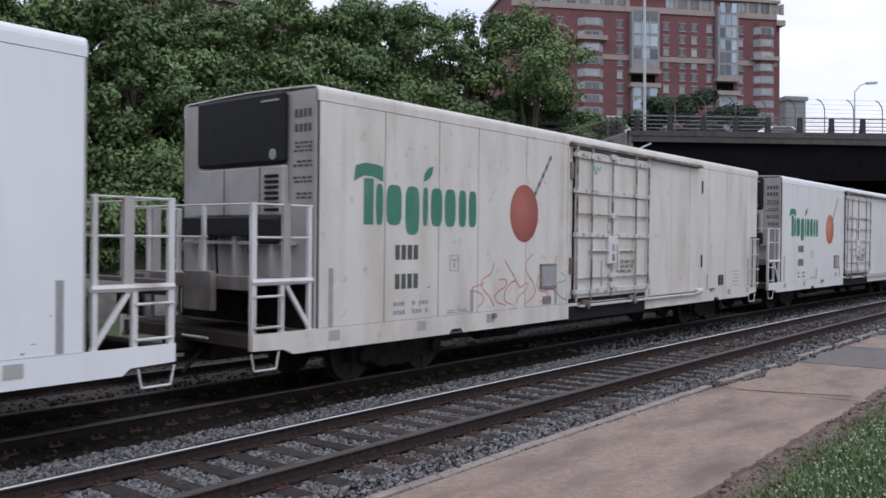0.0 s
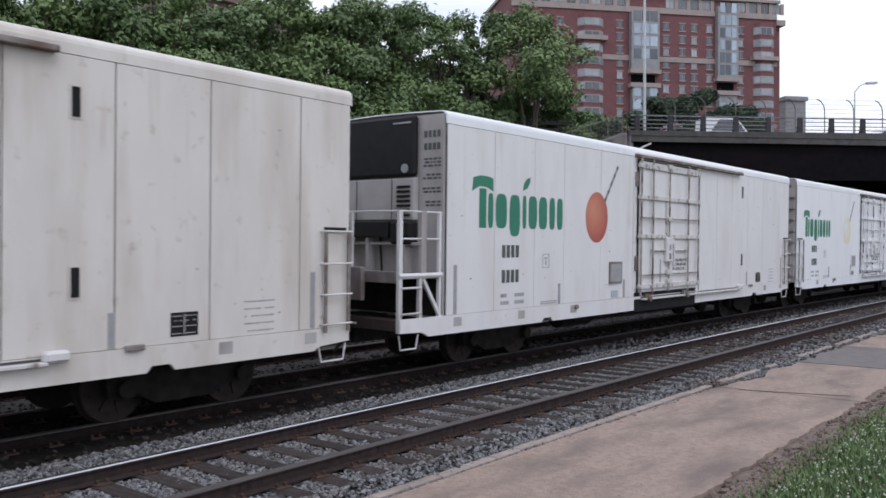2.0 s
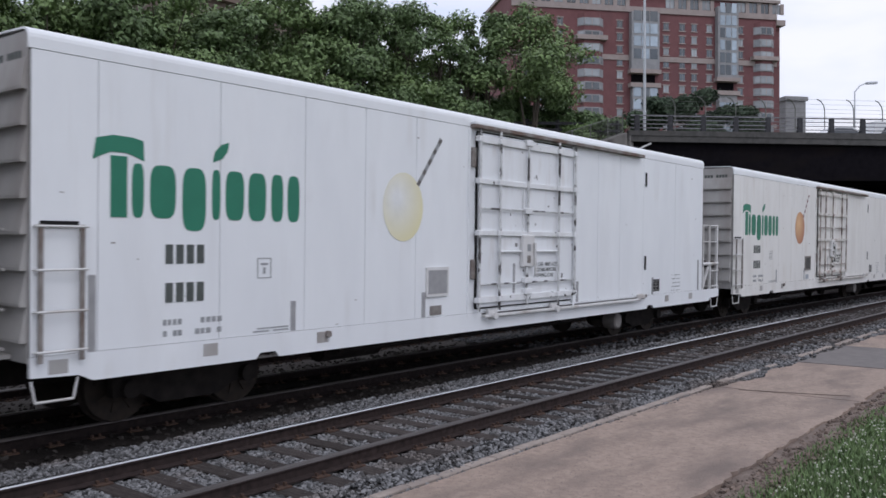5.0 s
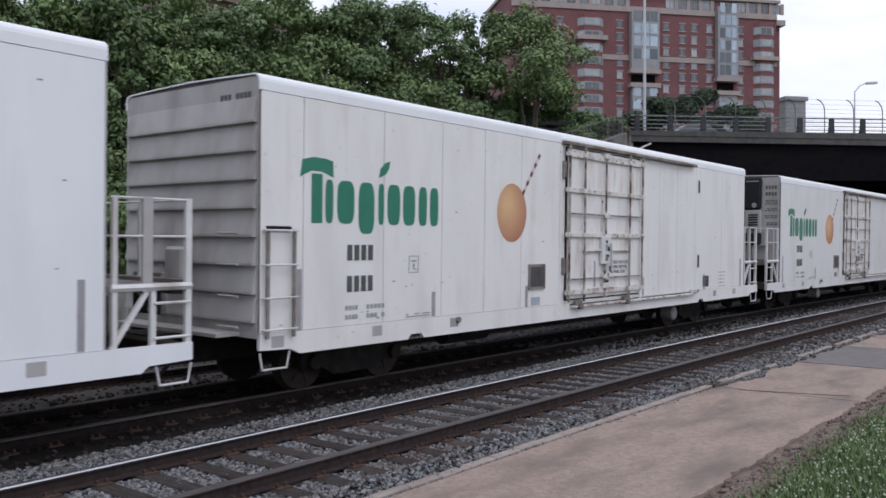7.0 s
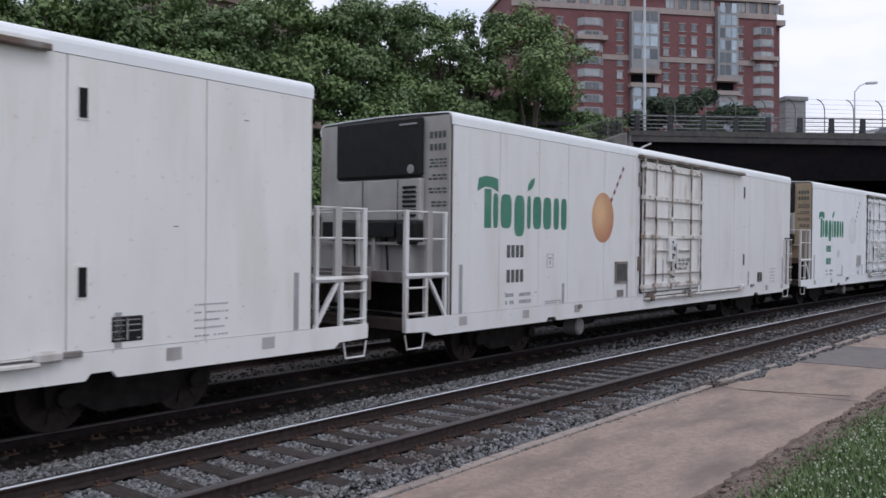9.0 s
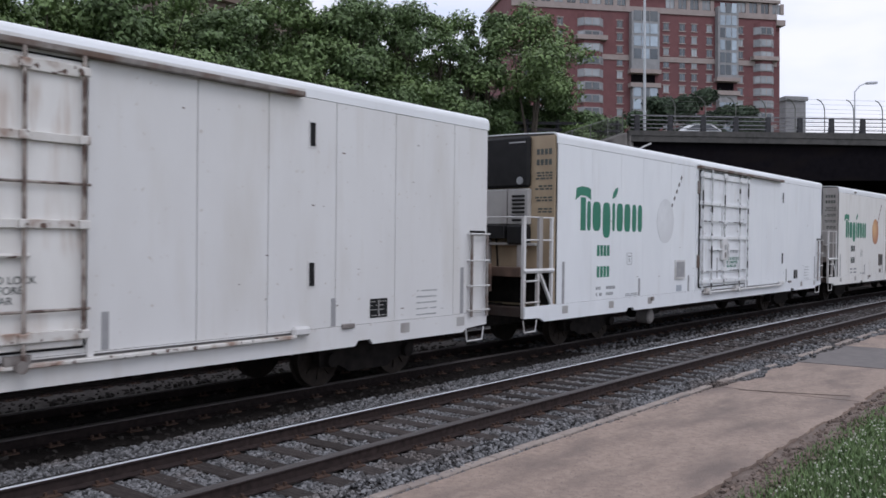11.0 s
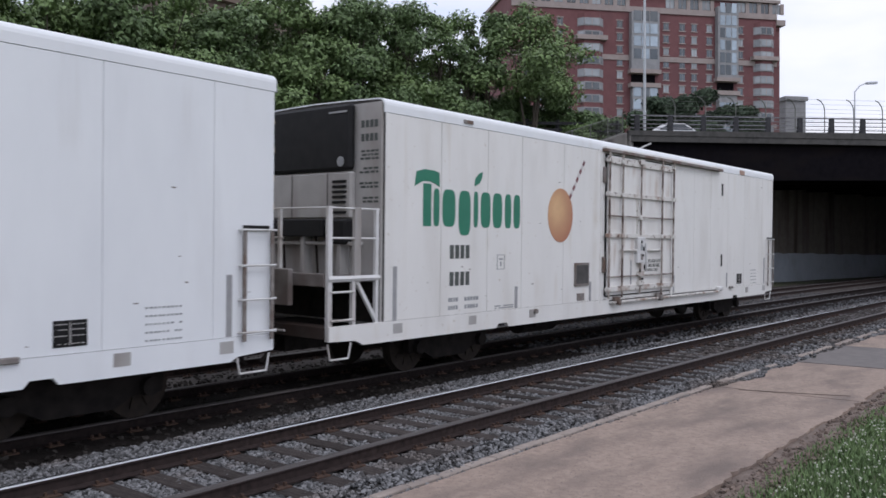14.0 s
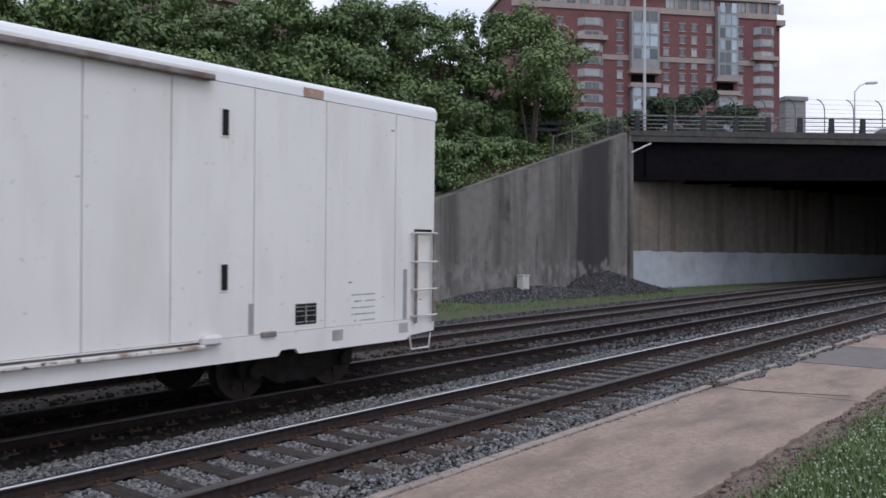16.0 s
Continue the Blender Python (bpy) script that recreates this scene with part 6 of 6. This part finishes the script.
    part("floor_pan", box(bmesh.new(), X(0.02), X(LEN - 0.02), -HALF + 0.06, HALF - 0.06, 0.98, 1.05), M["under"], uf)
    part("brake_reservoir", rod(bmesh.new(), (X(4.9), -0.9, 0.62), (X(6.2), -0.9, 0.62), 0.2, 14), M["under"], uf)
    part("pipe", rod(bmesh.new(), (X(5.0), -1.3, 0.62), (X(12.5), -1.3, 0.62), 0.035, 6), M["under"], uf)
    if canister:
        cu = canister
        bm = rod(bmesh.new(), (X(cu), -1.5, 0.50), (X(cu), -1.2, 0.50), 0.19, 20)
        rod(bm, (X(cu), -1.53, 0.50), (X(cu), -1.5, 0.50), 0.15, 20, 0.19)
        rod(bm, (X(cu), -1.35, 0.6), (X(cu), -1.35, 0.98), 0.05, 8)
        part("drain_canister", bm, M["platform_grey"], uf, "dusty grey round drain canister")
    for u in (7.0, 9.2, 11.4):
        part("cross_member", box(bmesh.new(), X(u - 0.06), X(u + 0.06), -1.5, 1.5, 0.66, 0.98), M["under"], uf)
    for sg2, cpl in ((-1, -1.25 if low_cool else -0.55), (1, LEN + (0.55 if low_cool else 1.25))):
        bm = bmesh.new()
        box(bm, min(X(cpl), X(cpl - sg2 * 1.2)), max(X(cpl), X(cpl - sg2 * 1.2)), -0.09, 0.09, 0.76, 0.92)
        box(bm, X(cpl) - 0.18, X(cpl) + 0.18, -0.16, 0.16, 0.68, 0.98, 0.05)
        rod(bm, (X(cpl - sg2 * 0.3), -0.35, 0.85), (X(cpl + sg2 * 0.1), -0.3, 0.42), 0.03, 6)
        part("coupler", bm, M["under"], uf, "steel knuckle coupler and air hose")
    ROLLERS.extend(truck(car, 2.45) + truck(car, LEN - 2.45))
    if graffiti:
        rg = random.Random(12)
        for n_loop in range(9):
            c = bpy.data.curves.new("graffiti_stroke", "CURVE")
            c.dimensions, c.bevel_depth, c.resolution_u = "3D", 0.015, 6
            sp = c.splines.new("BEZIER")
            n = 5
            sp.bezier_points.add(n - 1)
            uc = 3.85 + n_loop * 0.36
            for q, bp in enumerate(sp.bezier_points):
                bp.co = (X(uc + 0.22 * math.sin(q * 1.9 + n_loop)), -HALF - 0.002, 1.15 + (q / (n - 1)) * rg.uniform(0.55, 1.0) * (1 if n_loop % 2 else 0.8))
                bp.handle_left_type = bp.handle_right_type = "AUTO"
            tmp = bpy.data.objects.new("graffiti_stroke", c)
            me = bpy.data.meshes.new_from_object(tmp)
            bpy.data.objects.remove(tmp)
            for v in me.vertices:
                v.co.y = -HALF - 0.002 + (v.co.y + HALF + 0.002) * 0.25
            me.materials.append(M["graffiti_red"] if n_loop < 8 else M["graffiti_green"])
            ob = new("graffiti_stroke", me)
            ob.parent = car
            if n_loop == 0:
                ob["label"] = "faded spray paint scribble"
        bm = bmesh.new()
        for k, (a, b) in enumerate((((0, 0), (0.1, 0.2)), ((0.1, 0.2), (0.14, 0.02)), ((0.2, 0), (0.22, 0.2)), ((0.22, 0.18), (0.34, 0.1)), ((0.34, 0.1), (0.42, 0.22)))):
            bar(bm, (X(d0 + 0.8 + a[0]), yf - 0.004, 3.85 + a[1]), (X(d0 + 0.8 + b[0]), yf - 0.004, 3.85 + b[1]), 0.006, 0.05, (0.3, 0, 1))
        part("graffiti_stroke", fixed(bm), M["graffiti_green"], dr)
    return car


SPEC = [("clean white insulated boxcar with a railed end platform", False, "orange", "white_clean", "end_grey", dict(seed=2, rust_door=False, gap=0.004)),
        ("grimy cream boxcar with red fruit mark and graffiti scribbles", True, "red", "white_dirty", "end_grey", dict(seed=3, door_dark=True, graffiti=True, worn=True, gap=0.009)),
        ("worn white boxcar with vermilion fruit mark and black door threshold", True, "vermilion", "white_worn", "end_grey", dict(seed=4, door_dark=True, rust_door=True, fruit_at=5.24)),
        ("bright white boxcar with pale yellow fruit mark and ribbed end", False, "yellow", "white_clean", "end_grey", dict(seed=5, rust_door=False, gap=0.004, slot_at=14.86, track_to=14.55, canister=13.9)),
        ("white boxcar with orange fruit mark and rust-stained door", False, "orange", "white_cream", "end_grey", dict(seed=6, slot_at=14.93, canister=13.9)),
        ("worn white boxcar with orange fruit mark and green emblem", True, "orange", "white_worn", "end_grey", dict(seed=7, worn=True, canister=4.75)),
        ("bright white boxcar with faded fruit mark and tan stained end", True, "pale", "white_clean", "end_tan", dict(seed=8, marks_green=True, rust_door=False, gap=0.003, fruit_at=5.1, canister=4.75)),
        ("worn white boxcar with orange fruit mark, last of the train", True, "orange", "white_cream", "end_grey", dict(seed=9, fruit_at=5.29))]
LOW_END = [-14.137, 7.897, 28.686, 47.99, 68.69, 90.42, 111.32, 132.01]
CARS = [boxcar(lb, lc, fk, M[wm], M[em], **kw) for lb, lc, fk, wm, em, kw in SPEC]


# ---- cars on the bridge ----
M["car_white"] = mat("white_car_paint", (0.72, 0.73, 0.74), (0.68, 0.69, 0.7), 0.25, scale=1)
M["car_grey"] = mat("grey_car_paint", (0.14, 0.145, 0.15), (0.12, 0.125, 0.13), 0.25, 0.4, scale=1)
M["car_glass"] = mat("car_glass", (0.03, 0.035, 0.04), (0.04, 0.045, 0.05), 0.05, scale=1, spec=1.0)
M["tyre"] = mat("tyre_rubber", (0.02, 0.02, 0.02), (0.03, 0.03, 0.03), 0.8, scale=9)


def road_car(label, paint, tall=False):
    c = empty("road_car", label, "car", "cars crossing the bridge")
    h = 1.85 if tall else 1.43
    low = [(-2.2, 0.3), (2.2, 0.3), (2.25, 0.62), (2.1, 0.78), (1.05, 0.92), (-1.7, 0.95), (-2.2, 0.85)]
    bm = bmesh.new()
    prism(bm, [(x, -0.86, z) for x, z in low], (0, 1.72, 0))
    fixed(bm)
    bmesh.ops.bevel(bm, geom=bm.edges[:], offset=0.05, segments=2, affect="EDGES", clamp_overlap=True)
    part("body", bm, paint, c)
    roof = [(-2.0 if tall else -1.75, 0.9), (1.15, 0.9), (0.35, h), (-1.9 if tall else -0.95, h)]
    bm = bmesh.new()
    prism(bm, [(x, -0.76, z) for x, z in roof], (0, 1.52, 0))
    cb = part("cabin", fixed(bm), paint, c)
    gl = [(-1.5, 0.98), (0.92, 0.98), (0.28, h - 0.1), (-0.9, h - 0.1)]
    bm = bmesh.new()
    prism(bm, [(x, -0.775, z) for x, z in gl], (0, 1.55, 0))
    part("side_glass", fixed(bm), M["car_glass"], cb)
    for x in (-1.35, 1.35):
        for y in (-0.8, 0.8):
            w = part("wheel", rod(bmesh.new(), (0, -0.1, 0), (0, 0.1, 0), 0.31, 16), M["tyre"], c)
            w.location = (x, y, 0.31)
    return c


ROAD = [("white saloon car crossing the bridge", "car_white", False, 4.2, 12.6, 0.0), ("white van crossing the bridge", "car_white", True, 4.1, 6.65, 1.5), ("white hatchback crossing the bridge", "car_white", False, 7.0, 10.1, 4.0),
        ("grey car crossing the bridge", "car_grey", False, 7.0, 6.55, 7.0), ("white hatchback crossing the bridge", "car_white", False, 6.0, 9.9, 11.5), ("white saloon car crossing the bridge", "car_white", False, 7.7, 8.9, 14.5)]
ROADCARS = [(road_car(lb, M[pm], tall), v, s, t0) for lb, pm, tall, v, s, t0 in ROAD]


# ---- everything that moves ----
def gone(t):
    return 8.74229 * t - 0.01084 * (t - 8) ** 2


def motions():
    for car, low in zip(CARS, LOW_END):
        rows = []
        for k in range(33):
            t = k * 0.5
            x = low + LEN / 2 - gone(t)
            rows.append((t, pose(x - HALF * slope(x), Y_TRAIN + (bend(x - 6) + bend(x + 6)) / 2, 0, 0.82, 0, math.degrees(math.atan(slope(x))))))
        walk(car, rows)
    for w in ROLLERS:
        x, y, z = w.location
        walk(w, [(k / 15, pose(x, y, z) @ Matrix.Rotation(-gone(k / 15) / 0.46, 4, "Y")) for k in range(241)])
    heading = math.degrees(math.atan2(BD.y, BD.x))
    for c, v, s, t0 in ROADCARS:
        rows = []
        for k in range(17):
            p = on_bridge(s + v * (k - t0), 5.0, 9.02)
            rows.append((k, pose(p.x, p.y, p.z, 0, 0, heading)))
        walk(c, rows)


motions()
